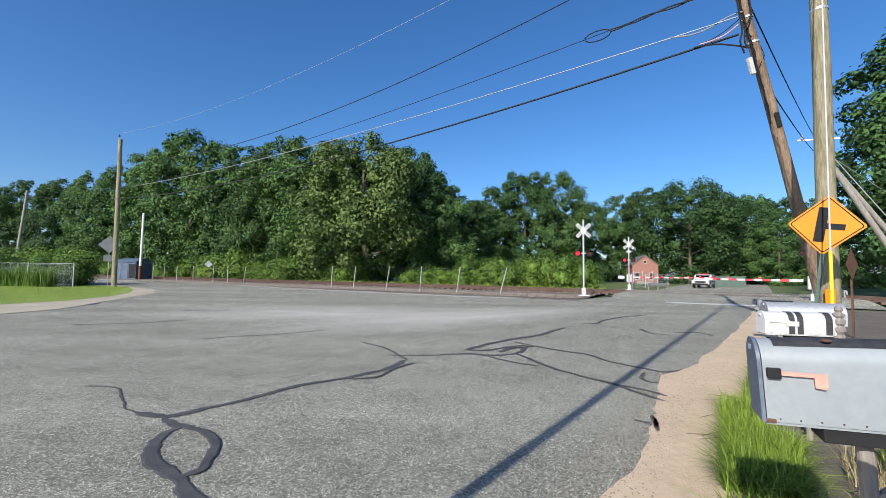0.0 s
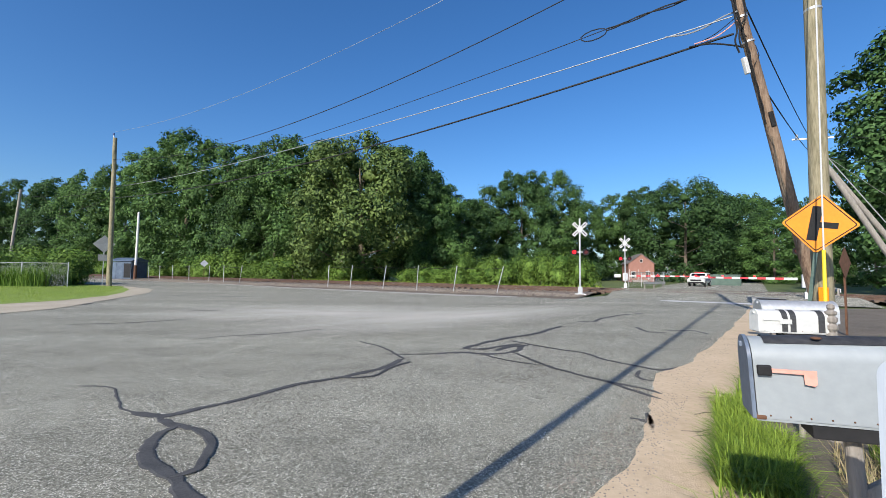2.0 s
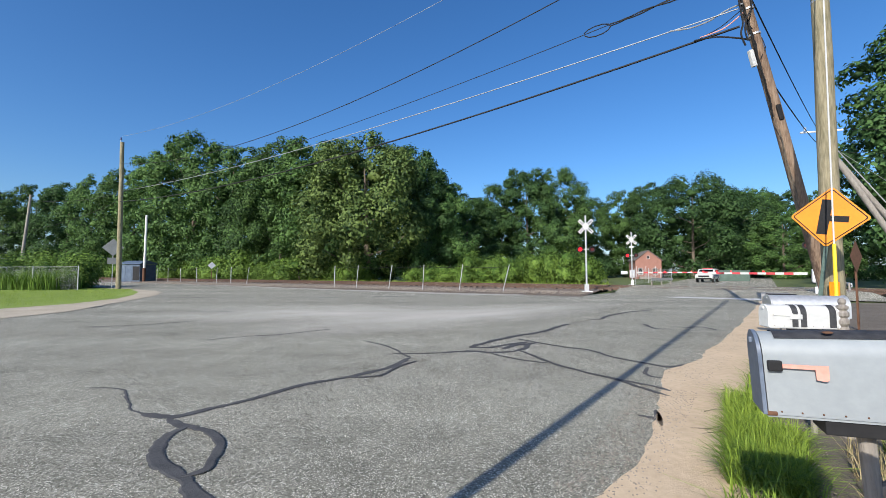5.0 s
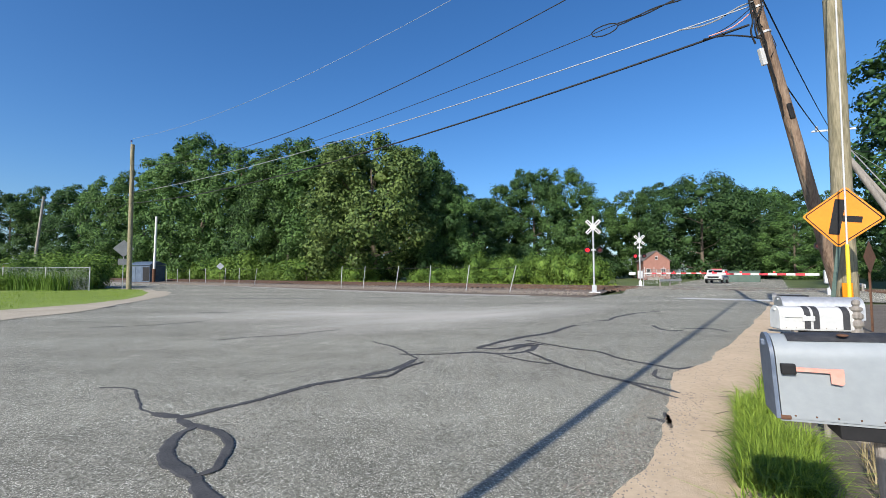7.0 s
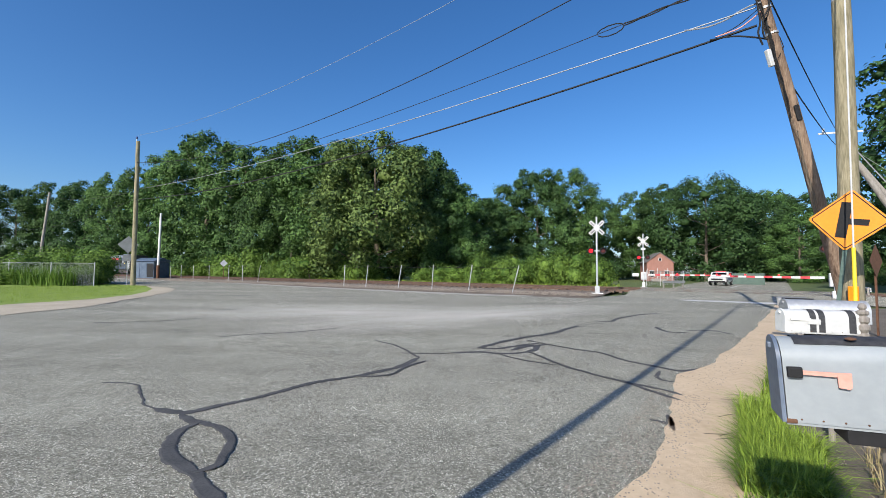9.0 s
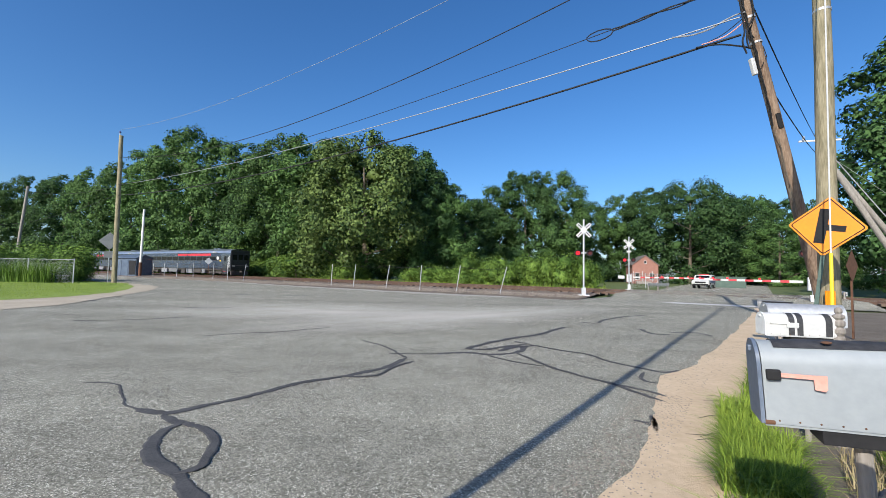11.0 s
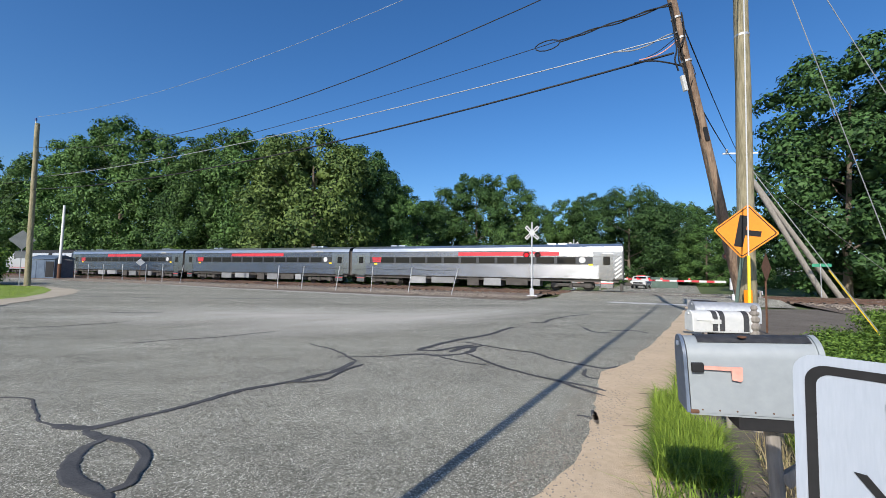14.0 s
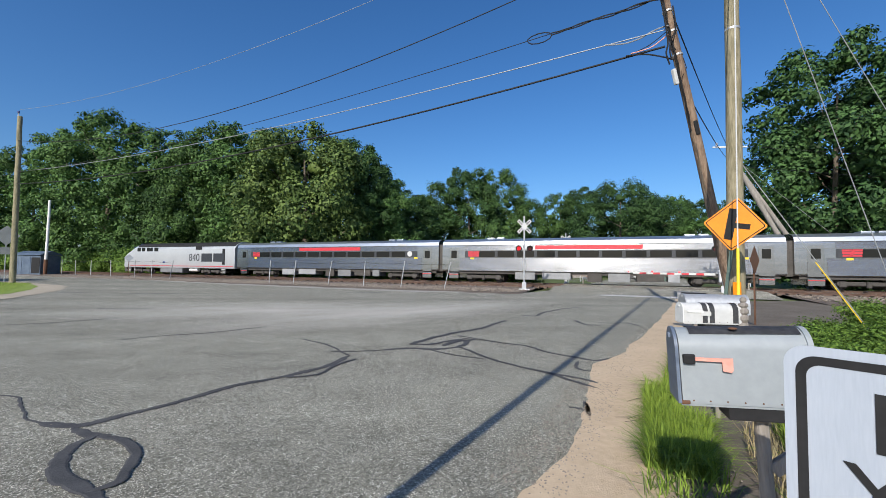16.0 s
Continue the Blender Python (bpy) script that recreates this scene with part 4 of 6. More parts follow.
for x in (-1.2, 0.8):
    part("insulator", tube((x, 0.3 * -x * 0.3, 11.75), (x, 0.3 * -x * 0.3, 12.0), 0.08), "galv", right_pole)


def wire(a, b, sag, r, material, label):
    a, b = Vector(a), Vector(b)
    pts = [a.lerp(b, k / 28) - Vector((0, 0, sag * 4 * (k / 28) * (1 - k / 28))) for k in range(29)]
    return tagged(part("overhead_wire", sweep(pts, [r] * 29, 5), material), label, "wire", "overhead wires")


wire((8.0, 10.9, 8.6), (-27.85, 35.1, 8.4), 0.6, 0.017, "wire_pale", "pale silver overhead cable between two utility poles")
wire((8.0, 10.9, 8.1), (-27.85, 35.1, 7.5), 0.9, 0.032, "cable", "thick black overhead cable between two utility poles")
SPAN_R, SPAN_L, SPAN_SAG = Vector((7.95, 10.9, 9.6)), Vector((-27.9, 35.1, 8.4)), 0.8


def on_span(f):
    """A point of the middle wire, f of the way from the leaning pole."""
    return SPAN_R.lerp(SPAN_L, f) - Vector((0, 0, SPAN_SAG * 4 * f * (1 - f)))


wire(SPAN_R, SPAN_L, SPAN_SAG, 0.013, "cable", "thin black overhead wire between utility poles")
wire((7.95, 10.9, 11.6), (-27.95, 35.1, 10.8), 2.0, 0.018, "cable", "black overhead wire between two utility poles")
wire((7.95, 10.9, 13.6), (-27.9, 35.1, 13.2), 1.4, 0.009, "wire_pale", "thin pale overhead wire against the sky")
wire((-27.85, 35.1, 8.3), (-44.8, 44, 9.3), 0.5, 0.016, "cable", "black overhead cable past the corner pole")
wire((-27.85, 35.1, 7.6), (-60, 54, 6.6), 0.9, 0.016, "cable", "black overhead cable past the corner pole")
wire((8.3, 10.95, 9.1), (27.3, 30.0, 12.0), 0.15, 0.020, "cable", "black overhead wire across the railway")
wire((8.68, 10.95, 6.85), (27.3, 30.0, 10.8), 0.15, 0.020, "cable", "black overhead wire across the railway")
wire((27.7, 30.0, 11.9), (75.0, 20.0, 11.0), 1.0, 0.016, "cable", "black overhead wire beyond the railway")
wire((27.7, 30.0, 10.2), (75.0, 20.0, 9.0), 1.0, 0.016, "cable", "black overhead wire beyond the railway")
wire((7.73, 8.3, 11.5), (10.75, 7.2, 0.1), 0.02, 0.009, "wire_pale", "steel guy wire anchored in the verge")
wire((7.73, 8.25, 11.4), (14.0, 7.4, 0.1), 0.02, 0.009, "wire_pale", "steel guy wire anchored in the verge")
wire((27.7, 30.0, 11.0), (38.0, 25.6, 0.1), 0.02, 0.012, "wire_pale", "steel guy wire of the distant pole")
wire((7.7, 8.2, 4.1), (9.5, 6.85, 0.1), 0.0, 0.009, "wire_pale", "steel guy wire inside a yellow guard")
guy = thing("guy_guard", pose(9.5, 6.85, 0.0), "yellow plastic guard round a steel guy wire", "guy guard", "")
part("guard", sweep([(0, 0, 0.05), (-0.75, 0.56, 1.72)], [0.010, 0.010], 8), "yellow", guy)
for k in range(6):
    part("collar", tube((-0.12 * k - 0.06, 0.09 * k + 0.045, 0.15 + 0.267 * k), (-0.12 * k - 0.075, 0.09 * k + 0.056, 0.185 + 0.267 * k), 0.014, n=8), "black", guy)
for side in (0.03, -0.03):
    tagged(part("service_cable", sweep([on_span(0.075 * k / 14) + Vector((0, side * math.sin(k), 0.05 * math.sin(k * 0.9 + 40 * side) - 0.02)) for k in range(15)], [0.020] * 15, 6), "cable"), "thick black service cable tied along the wire", "wire", "overhead wires")
LOOP, AWAY = on_span(0.075), (SPAN_L - SPAN_R).normalized()
tagged(part("cable_loop", sweep([LOOP + AWAY * 0.42 * (1 - math.cos(0.57 * k)) * (1 if k < 6 else 0.96) + Vector((0, 0, 0.17 * math.sin(0.57 * k) - 0.06)) for k in range(12)], [0.018] * 12, 6), "cable"), "coiled loop of black cable in mid span", "wire", "overhead wires")


def jumper(pts, r, material, label):
    """A slack cable through a few points, rounded between them."""
    ends, fine = [pts[0]] + list(pts) + [pts[-1]], []
    for o, p, q, u in zip(ends, ends[1:], ends[2:], ends[3:]):
        for k in range(5):
            f = k / 5
            fine.append(tuple(p[c] + 0.5 * f * (q[c] - o[c] + f * (2 * o[c] - 5 * p[c] + 4 * q[c] - u[c] + f * (3 * (p[c] - q[c]) + u[c] - o[c]))) for c in (0, 1, 2)))
    return tagged(part("jumper_cable", sweep(fine + [pts[-1]], [r] * (len(fine) + 1), 6), material), label, "wire", "overhead wires")


jumper([(6.63, 11.82, 8.52), (6.87, 11.66, 8.47), (7.11, 11.5, 8.44), (7.44, 11.3, 8.50), (7.68, 11.15, 8.62), (7.9, 11.0, 8.70), (8.12, 10.9, 8.74)], 0.02, "wire_pale", "pale slack cable end at the leaning pole")
jumper([(7.1, 11.45, 8.02), (7.55, 11.2, 7.98), (7.95, 11.0, 7.84), (8.28, 10.9, 7.72)], 0.022, "cable", "slack black cable at the leaning pole")
jumper([(7.2, 11.35, 8.05), (7.62, 11.1, 8.12), (7.9, 11.0, 8.30), (8.1, 10.9, 8.48)], 0.016, "pink", "faded red slack cable at the leaning pole")
jumper([(7.2, 11.35, 8.03), (7.64, 11.1, 8.22), (8.1, 10.9, 8.60)], 0.012, "cable", "slack black cable at the leaning pole")
jumper([(7.9, 10.78, 9.3), (7.86, 10.75, 9.0), (7.93, 10.75, 8.5), (7.98, 10.75, 8.1), (7.92, 10.75, 7.8), (8.05, 10.78, 7.5)], 0.024, "cable", "black cable run down the leaning pole")
jumper([(8.2, 10.82, 9.3), (8.22, 10.78, 9.0), (8.25, 10.78, 8.58), (8.09, 10.78, 8.2), (8.06, 10.78, 7.87), (8.14, 10.8, 7.65)], 0.022, "cable", "black cable run down the leaning pole")
stay = thing("guy_wire", pose(6.1, 6.5, 0.0), "white steel guy wire with a yellow plastic guard before the pole", "guy wire", "")
part("strand", sweep([(0.27, 0.275, 1.93), (1.62, 1.62, 11.5)], [0.012, 0.013], 8), "white", stay, "thin pale wire")
part("guard", sweep([(0.0, 0.0, -0.02), (0.27, 0.275, 1.93)], [0.026, 0.026], 10), "yellow", stay, "yellow plastic guard")


# ---- signs ----
def diamond_sign(m, side, post_h, material, label, arrow=True, post="green_steel"):
    t = thing("road_sign", m, label, "road sign", "")
    d = side / math.sqrt(2)
    bm = plate(rounded(side, side, 0.05), -0.002, 0.002)
    face = part("panel", bm, material, t, m=pose(0, 0, post_h, 90, 0, 0) @ pose(0, 0, 0, 0, 0, 45))
    if arrow:
        bm = bmesh.new()
        for w in (side - 0.05,):
            o, i = rounded(w, w, 0.04), rounded(w - 0.032, w - 0.032, 0.03)
            a, b = [bm.verts.new((x, y, 0.0045)) for x, y in o], [bm.verts.new((x, y, 0.0045)) for x, y in i]
            for k in range(len(o)):
                bm.faces.new((a[k], a[(k + 1) % len(o)], b[(k + 1) % len(o)], b[k]))
        part("border", bm, "black", face)
        bm = box((-0.06, 0, 0.004), (0.145, 0.62, 0.004))
        box((0.13, -0.02, 0.004), (0.26, 0.105, 0.004), bm=bm)
        part("symbol", bm, "black", face, "black side-road symbol", m=pose(0, 0, 0.002, 0, 0, -48))
    part("post", box((0.0, 0.03, post_h / 2), (0.06, 0.035, post_h), 0.004), post, t, "steel channel post")
    return t


side_road = diamond_sign(pose(6.62, 7.55, -0.04, 0, 0, -50) @ pose(0, 0, 0, 0, 7, 0), 0.762, 2.50, "orange", "orange diamond warning sign with black side-road symbol on green post")


def bars(parent, n, w, h, gap, z, material="black"):
    """Plain bars in place of lettering that is too small to read."""
    for k in range(n):
        part("lettering", box(((k - (n - 1) / 2) * (w + gap), 0, z), (w, h, 0.004)), material, parent)


def crossing_signal(m, height, label, gate=0.0, swap=False):
    """A post with crossbuck and two red lamps; its face looks along -y."""
    t = thing("crossing_signal", m, label, "crossing signal", "crossing signals")
    part("base", box((0, 0, 0.06), (0.7, 0.7, 0.16), 0.03), "white_dirty", t)
    part("base_box", box((0, 0, 0.35), (0.28, 0.28, 0.5), 0.02), "galv", t)
    part("post", tube((0, 0, 0.1), (0, 0, height), 0.065, 0.06, 14), "galv", t)
    zc = height - 0.75
    for a in (45, -45):
        bl = part("crossbuck_blade", box((0, 0, 0), (1.22, 0.23, 0.012), 0.004), "white", t, "white crossbuck blade", m=pose(0, -0.085 - (0.016 if a > 0 else 0), zc, 90, 0, 0) @ pose(0, 0, 0, 0, 0, a))
        for sgn in (-1, 1):
            for k in range(4):
                part("lettering", box((sgn * (0.24 + 0.09 * k), 0, 0.008), (0.055, 0.11, 0.004)), "black", bl)
    zl = height - 2.3
    part("lamp_arm", box((0, -0.02, zl), (1.0, 0.06, 0.08), 0.01), "galv", t)
    for k, x in enumerate((-0.38, 0.38)):
        bk = part("backing", tube((x, -0.08, zl), (x, -0.10, zl), 0.22, n=24), "black", t, "round black lamp shield")
        lit = (k == 0) != swap
        part("lens", tube((x, -0.10, zl), (x, -0.15, zl), 0.14, 0.12, 20), "lamp_red" if lit else "lamp_dim", bk, "red flashing lamp lens")
        bm = bmesh.new()
        for q in range(9):
            a0, a1 = radians(20 * q), radians(20 * (q + 1))
            vs = [bm.verts.new((x + 0.165 * math.cos(a), y, zl + 0.165 * math.sin(a))) for a, y in ((a0, -0.09), (a1, -0.09), (a1, -0.30), (a0, -0.30))]
            bm.faces.new(vs)
        part("hood", bm, "black", bk)
        part("rear_lamp", tube((x, 0.02, zl), (x, 0.14, zl), 0.14, n=16), "black", bk)
    if gate:
        part("sign_plate", box((0, -0.08, zc - 0.72), (0.4, 0.01, 0.18), 0.003), "white", t)
    if gate:
        part("gate_mechanism", box((0, 0.35, 1.2), (0.45, 0.5, 0.75), 0.05), "galv", t, "grey gate machine box")
        sg = 1 if gate > 0 else -1
        arm = part("gate_arm", box((sg * 0.7, 0.2, 1.32), (0.6, 0.06, 0.14), 0.01), "white", t, "lowered red and white striped gate arm")
        n = int(abs(gate) / 0.41)
        for k in range(n):
            part("stripe", box((sg * (1.0 + 0.41 * k + 0.205), 0.2, 1.32 + 0.002 * k), (0.40, 0.035, 0.13 - 0.03 * k / n)), "red" if k % 2 == 0 else "white", arm)
        for k in (0.3, 0.65, 0.97):
            part("arm_light", box((sg * (1.0 + abs(gate) * k), 0.2, 1.44), (0.1, 0.06, 0.10), 0.02), "lamp_red", arm)
        part("counterweight", box((-sg * 0.7, 0.2, 1.3), (0.6, 0.12, 0.3), 0.03), "galv", t)
    return t


crossing_signal(pose(9.55, 28.0, 0, 0, 0, -14), 5.25, "white crossbuck signal post with red flashing lamps beside the railway")
crossing_signal(pose(18.3, 40.6, 0, 0, 0, -24), 5.3, "crossbuck signal post with lowered gate arm across the railway", 6.2)
crossing_signal(pose(20.5, 22.9, 0, 0, 0, -38), 5.2, "crossbuck signal post with lowered red and white gate arm", -4.5, True)

# sign backs and small signs on the corner
t = diamond_sign(pose(-29.5, 36.6, 0, 0, 0, 36), 1.1, 3.65, "boxgrey", "grey back of a diamond road sign beside the pole", False, "galv")
part("lower_plate", box((0, 0.0, 2.45), (0.75, 0.02, 0.55), 0.004), "boxgrey", t)
diamond_sign(pose(-28.8, 51.0, 0, 0, 0, 25), 0.62, 2.25, "galv", "small pale diamond sign at the fence", False, "rust")
st_sign = thing("street_sign", pose(31.5, 27.3, 0), "green street name sign on a thin post beyond the railway", "street sign", "")
part("post", tube((0, 0, 0), (0, 0, 2.75), 0.03), "galv", st_sign)
pl = part("blade", box((0.1, 0, 2.65), (1.1, 0.02, 0.24), 0.004, rz=-40), "greensign", st_sign)
octo = thing("sign_back", pose(10.5, 10.6, 0, 0, 0, 30), "brown weathered diamond sign turned away beside the pole", "road sign", "")
part("panel", plate([(0.0, 0.42), (-0.42, 0.0), (0.0, -0.42), (0.42, 0.0)], -0.002, 0.002), "rust", octo, m=pose(0, 0, 1.85, 90, 0, 0))
part("post", box((0, 0.02, 0.85), (0.05, 0.04, 1.7), 0.004), "rust", octo)

# close white sign
ws = thing("white_sign", pose(1.132, 0.644, 0, 0, 0, -59), "white reflective traffic sign with rounded corners and black border", "road sign", "")
W, H, TOP = 0.61, 0.76, 1.33
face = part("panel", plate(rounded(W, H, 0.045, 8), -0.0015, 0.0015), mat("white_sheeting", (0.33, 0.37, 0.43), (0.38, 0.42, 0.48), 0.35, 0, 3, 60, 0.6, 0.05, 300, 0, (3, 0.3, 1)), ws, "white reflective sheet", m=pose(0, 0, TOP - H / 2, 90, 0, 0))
bm = bmesh.new()
o_, i_ = rounded(W - 0.045, H - 0.045, 0.04, 8), rounded(W - 0.085, H - 0.085, 0.028, 8)
a_, b_ = [bm.verts.new((x, y, 0.003)) for x, y in o_], [bm.verts.new((x, y, 0.003)) for x, y in i_]
for k in range(len(o_)):
    bm.faces.new((a_[k], a_[(k + 1) % len(o_)], b_[(k + 1) % len(o_)], b_[k]))
part("border", bm, "black", face, "black border line")
part("lettering", box((-0.134, 0.23, 0.003), (0.032, 0.127, 0.002)), "black", face)
text_part("letter", "Y", 0.178, pose(-0.15, 0.066, 0.003), face, "black")
part("post", box((0, 0.03, 0.64), (0.06, 0.035, 1.28), 0.004), "galv", ws)


# ---- mailboxes ----
def mailbox_profile(w, h, n=10):
    r = w / 2
    pts = [(-r, 0), (-r, h - r)]
    pts += [(-r * math.cos(math.pi * k / n), h - r + r * math.sin(math.pi * k / n)) for k in range(1, n)]
    return pts + [(r, h - r), (r, 0)]


def mailbox(name, m, L, w, h, material, label, door_mat, flag=True, cap=False, bands=(), post=True, post_h=1.0):
    """x runs from the door to the back; z = 0 is the box's underside."""
    t = thing(name, m, label, "mailbox", "mailboxes along the road")
    bm = extrude_profile(mailbox_profile(w, h, 24), 0.012, L)
    body = part("body", bm, material, t, "", True)
    d = part("door", extrude_profile(mailbox_profile(w + 0.010, h + 0.006, 24), -0.004, 0.008), door_mat, t, "mailbox door", True)
    part("door_pull", box((-0.008, 0, h - 0.03), (0.012, 0.03, 0.02), 0.003), door_mat, d)
    part("rear_rim", extrude_profile(mailbox_profile(w + 0.012, h + 0.006, 24), L - 0.012, L + 0.006), material, t, "", True)
    for k in range(7):
        x = 0.05 + (L - 0.1) * k / 6
        bm = bmesh.new()
        bmesh.ops.create_uvsphere(bm, u_segments=8, v_segments=5, radius=0.0032, matrix=Matrix.Translation((x, -w / 2 - 0.001, 0.012)))
        part("rivet", bm, "rust", body)
    part("bottom_flange", box((L / 2, 0, -0.004), (L - 0.02, w - 0.01, 0.012)), material, t)
    if flag:
        f = part("flag", plate([(0, -0.006), (0.115, -0.006), (0.115, 0.008), (0, 0.008)], -0.002, 0.002), "pink", t, "faded red signal flag", m=pose(0.055, -w / 2 - 0.012, h * 0.61, 90, 2, 0))
        part("flag_tab", plate([(0.100, -0.040), (0.128, -0.044), (0.134, -0.036), (0.134, 0.010), (0.090, 0.008), (0.098, -0.006)], -0.002, 0.0025), "pink", f)
        part("flag_pivot", box((0.042, -w / 2 - 0.008, h * 0.61), (0.042, 0.022, 0.036), 0.005), "black", t, "black flag holder")
    if cap:
        pr = [(y * 1.012, z + 0.005) for y, z in mailbox_profile(w, h, 16) if z > h - w * 0.22]
        bm = bmesh.new()
        n = 12
        rows = [[bm.verts.new((0.055 + (L - 0.075) * i / n, y, z + 0.002 * noise.noise((i, y * 20, 1)))) for y, z in pr] for i in range(n + 1)]
        for p, q in zip(rows, rows[1:]):
            for k in range(len(pr) - 1):
                bm.faces.new((p[k], q[k], q[k + 1], p[k + 1]))
        part("roof_patch", bm, "blacktape", t, "black tar paper over the top", True)
        bm = bmesh.new()
        bmesh.ops.create_uvsphere(bm, u_segments=10, v_segments=6, radius=0.016, matrix=Matrix.Translation((L * 0.47, -0.05, h + 0.002)) @ Matrix.Diagonal((1, 1, 0.35, 1)))
        part("rust_spot", bm, "rust", t)
        bm = box((0.022, -w / 2 + 0.006, 0.004), (0.034, 0.02, 0.016), 0.006)
        part("rust_corner", bm, "rust", t, "rusted front corner")
    for x, ww in bands:
        pr = [(y * 1.02, z * 1.0 + 0.004) for y, z in mailbox_profile(w, h, 10)]
        bm = bmesh.new()
        rows = [[bm.verts.new((x + e, y, z)) for y, z in pr] for e in (0, ww)]
        for k in range(len(pr) - 1):
            bm.faces.new((rows[0][k], rows[1][k], rows[1][k + 1], rows[0][k + 1]))
        part("band", bm, "blacktape", t, "black tape band")
    if post:
        part("mount_board", box((L * 0.68, 0, -0.035), (L * 0.6, w * 0.85, 0.05), 0.005), "black", t, "dark mounting board")
        part("post", tube((L * 0.66, 0, -0.06 - post_h), (L * 0.66, 0, -0.05), 0.026, 0.024, 14), "greywood", t, "weathered wooden post")
        part("brace", box((L * 0.66 + 0.14, 0.0, -0.17), (0.30, 0.03, 0.05), 0.004, ry=-38), "greywood", t)
    return t


mailbox("mailbox", pose(1.195, 1.589, 0.984, 0, -3.1, -26), 0.444, 0.16, 0.285, "lightgrey", "large grey metal mailbox with black patched top and faded red flag", "doorshade", True, True, (), True, 0.98)
mb2 = mailbox("mailbox", pose(3.10, 4.05, 0.965, 0, 0, -12), 0.57, 0.16, 0.205, "white", "white metal mailbox with black tape bands", "white_dirty", False, False, ((0.195, 0.05), (0.265, 0.05), (0.495, 0.055)), True, 0.93)
part("white_flag", box((0.12, -0.088, 0.12), (0.16, 0.008, 0.022), 0.002), "white_dirty", mb2)
part("number_bar", box((0.225, -0.0875, 0.10), (0.10, 0.006, 0.045)), "white", mb2)
mailbox("mailbox", pose(3.70, 4.78, 0.985, 0, 0, -18), 0.70, 0.24, 0.235, "galv", "large pale mailbox behind the banded one", "galv", False, False, (), True, 1.0)
mailbox("mailbox", pose(7.3, 9.6, 0.80, 0, 0, -40), 0.48, 0.17, 0.20, "boxgrey", "small grey mailbox further along the road", "boxgrey", False, False, (), True, 0.95)
mailbox("mailbox", pose(6.75, 8.75, 0.80, 0, 0, -40), 0.48, 0.17, 0.22, "black", "small dark mailbox further along the road", "black", False, False, (), True, 0.92)
fin = thing("turned_post", pose(3.68, 3.86, -0.03), "grey weathered turned wooden post between the mailboxes", "post", "")
prof_f = [(0.0, 0.045), (1.0, 0.045), (1.01, 0.03), (1.04, 0.05), (1.07, 0.05), (1.09, 0.032), (1.11, 0.048), (1.14, 0.048), (1.16, 0.03), (1.18, 0.045), (1.20, 0.045), (1.215, 0.022), (1.235, 0.032), (1.26, 0.028), (1.275, 0.01)]
part("shaft", sweep([(0, 0, z) for z, r in prof_f], [r for z, r in prof_f], 14), "greywood", fin)


# ---- fences ----
fence = thing("fence_posts", pose(0, 0, 0), "row of leaning pale steel fence posts with sagging dark netting", "fence", "")
POSTS = [(-66, -5.0, 1), (-62.5, -5.2, -1), (-58.5, -5.6, 1), (-54, -5.9, -1.5), (-49, -6.3, 3), (-45.3, -6.8, 1), (-41.5, -7.4, 13), (-27.2, -8.5, 3), (-24.5, -8.6, 7), (-21.0, -8.6, 10), (-17.7, -8.6, 4), (-14.5, -8.6, 9), (-11.1, -8.6, 15)]
tops = []
for s, o, lean in POSTS:
    a = radians(lean)
    hh = 2.0
    p0, p1 = Vector(rw(s, o, 0.0)), Vector(rw(s + hh * math.sin(a), o, hh * math.cos(a)))
    part("post", tube(p0, p1, 0.033, n=8), "galv", fence)
    tops.append((p0, p1))
for k in range(12):
    if k == 6:
        continue
    (a0, a1), (b0, b1) = tops[k], tops[k + 1]
    part("top_wire", sweep([a1.lerp(b1, q / 6) - Vector((0, 0, 0.12 + 0.10 * math.sin(math.pi * q / 6))) for q in range(7)], [0.012] * 7, 4), "cable", fence)


def chain_link(name, p, q, h, label, pitch=0.09, posts=4.0):
    t = thing(name, pose(p[0], p[1], 0, 0, 0, math.degrees(math.atan2(q[1] - p[1], q[0] - p[0]))), label, "fence", "")
    L = math.dist(p, q)
    n = int(L / posts)
    for k in range(n + 1):
        part("post", tube((L * k / n, 0, 0), (L * k / n, 0, h + 0.08), 0.035, n=8), "galv", t)
    part("top_rail", tube((0, 0, h), (L, 0, h), 0.015, n=6), "galv", t)
    V, F, c = [], [], 0
    w = 0.0035
    for sg in (1, -1):
        x = -h
        while x < L + h:
            x0, z0, x1, z1 = (x, 0.05, x + h, h) if sg > 0 else (x + h, 0.05, x, h)
            k0, k1 = sorted(((0 - x0) / (x1 - x0), (L - x0) / (x1 - x0)))
            k0, k1 = max(0.0, k0), min(1.0, k1)
            if k1 - k0 > 0.05:
                x0, x1, z0, z1 = x0 + (x1 - x0) * k0, x0 + (x1 - x0) * k1, z0 + (z1 - z0) * k0, z0 + (z1 - z0) * k1
                for dx, dy in ((w, 0), (0, w)):
                    V += [(x0 - dx, -dy, z0), (x0 + dx, dy, z0), (x1 + dx, dy, z1), (x1 - dx, -dy, z1)]
                    F.append((c, c + 1, c + 2, c + 3))
                    c += 4
            x += pitch
    ob = new("wire_mesh", mesh_np("wire_mesh", np.array(V), np.array(F), "galv"))
    ob.parent = t
    return t


chain_link("chain_link_fence", (-58, 36.0), (-29.5, 33.2), 1.9, "galvanised chain link fence overgrown with weeds behind the lawn")
chain_link("chain_link_fence", (21.5, 47), (30.5, 56), 1.7, "grey chain link fence in front of the brick house", 0.2)

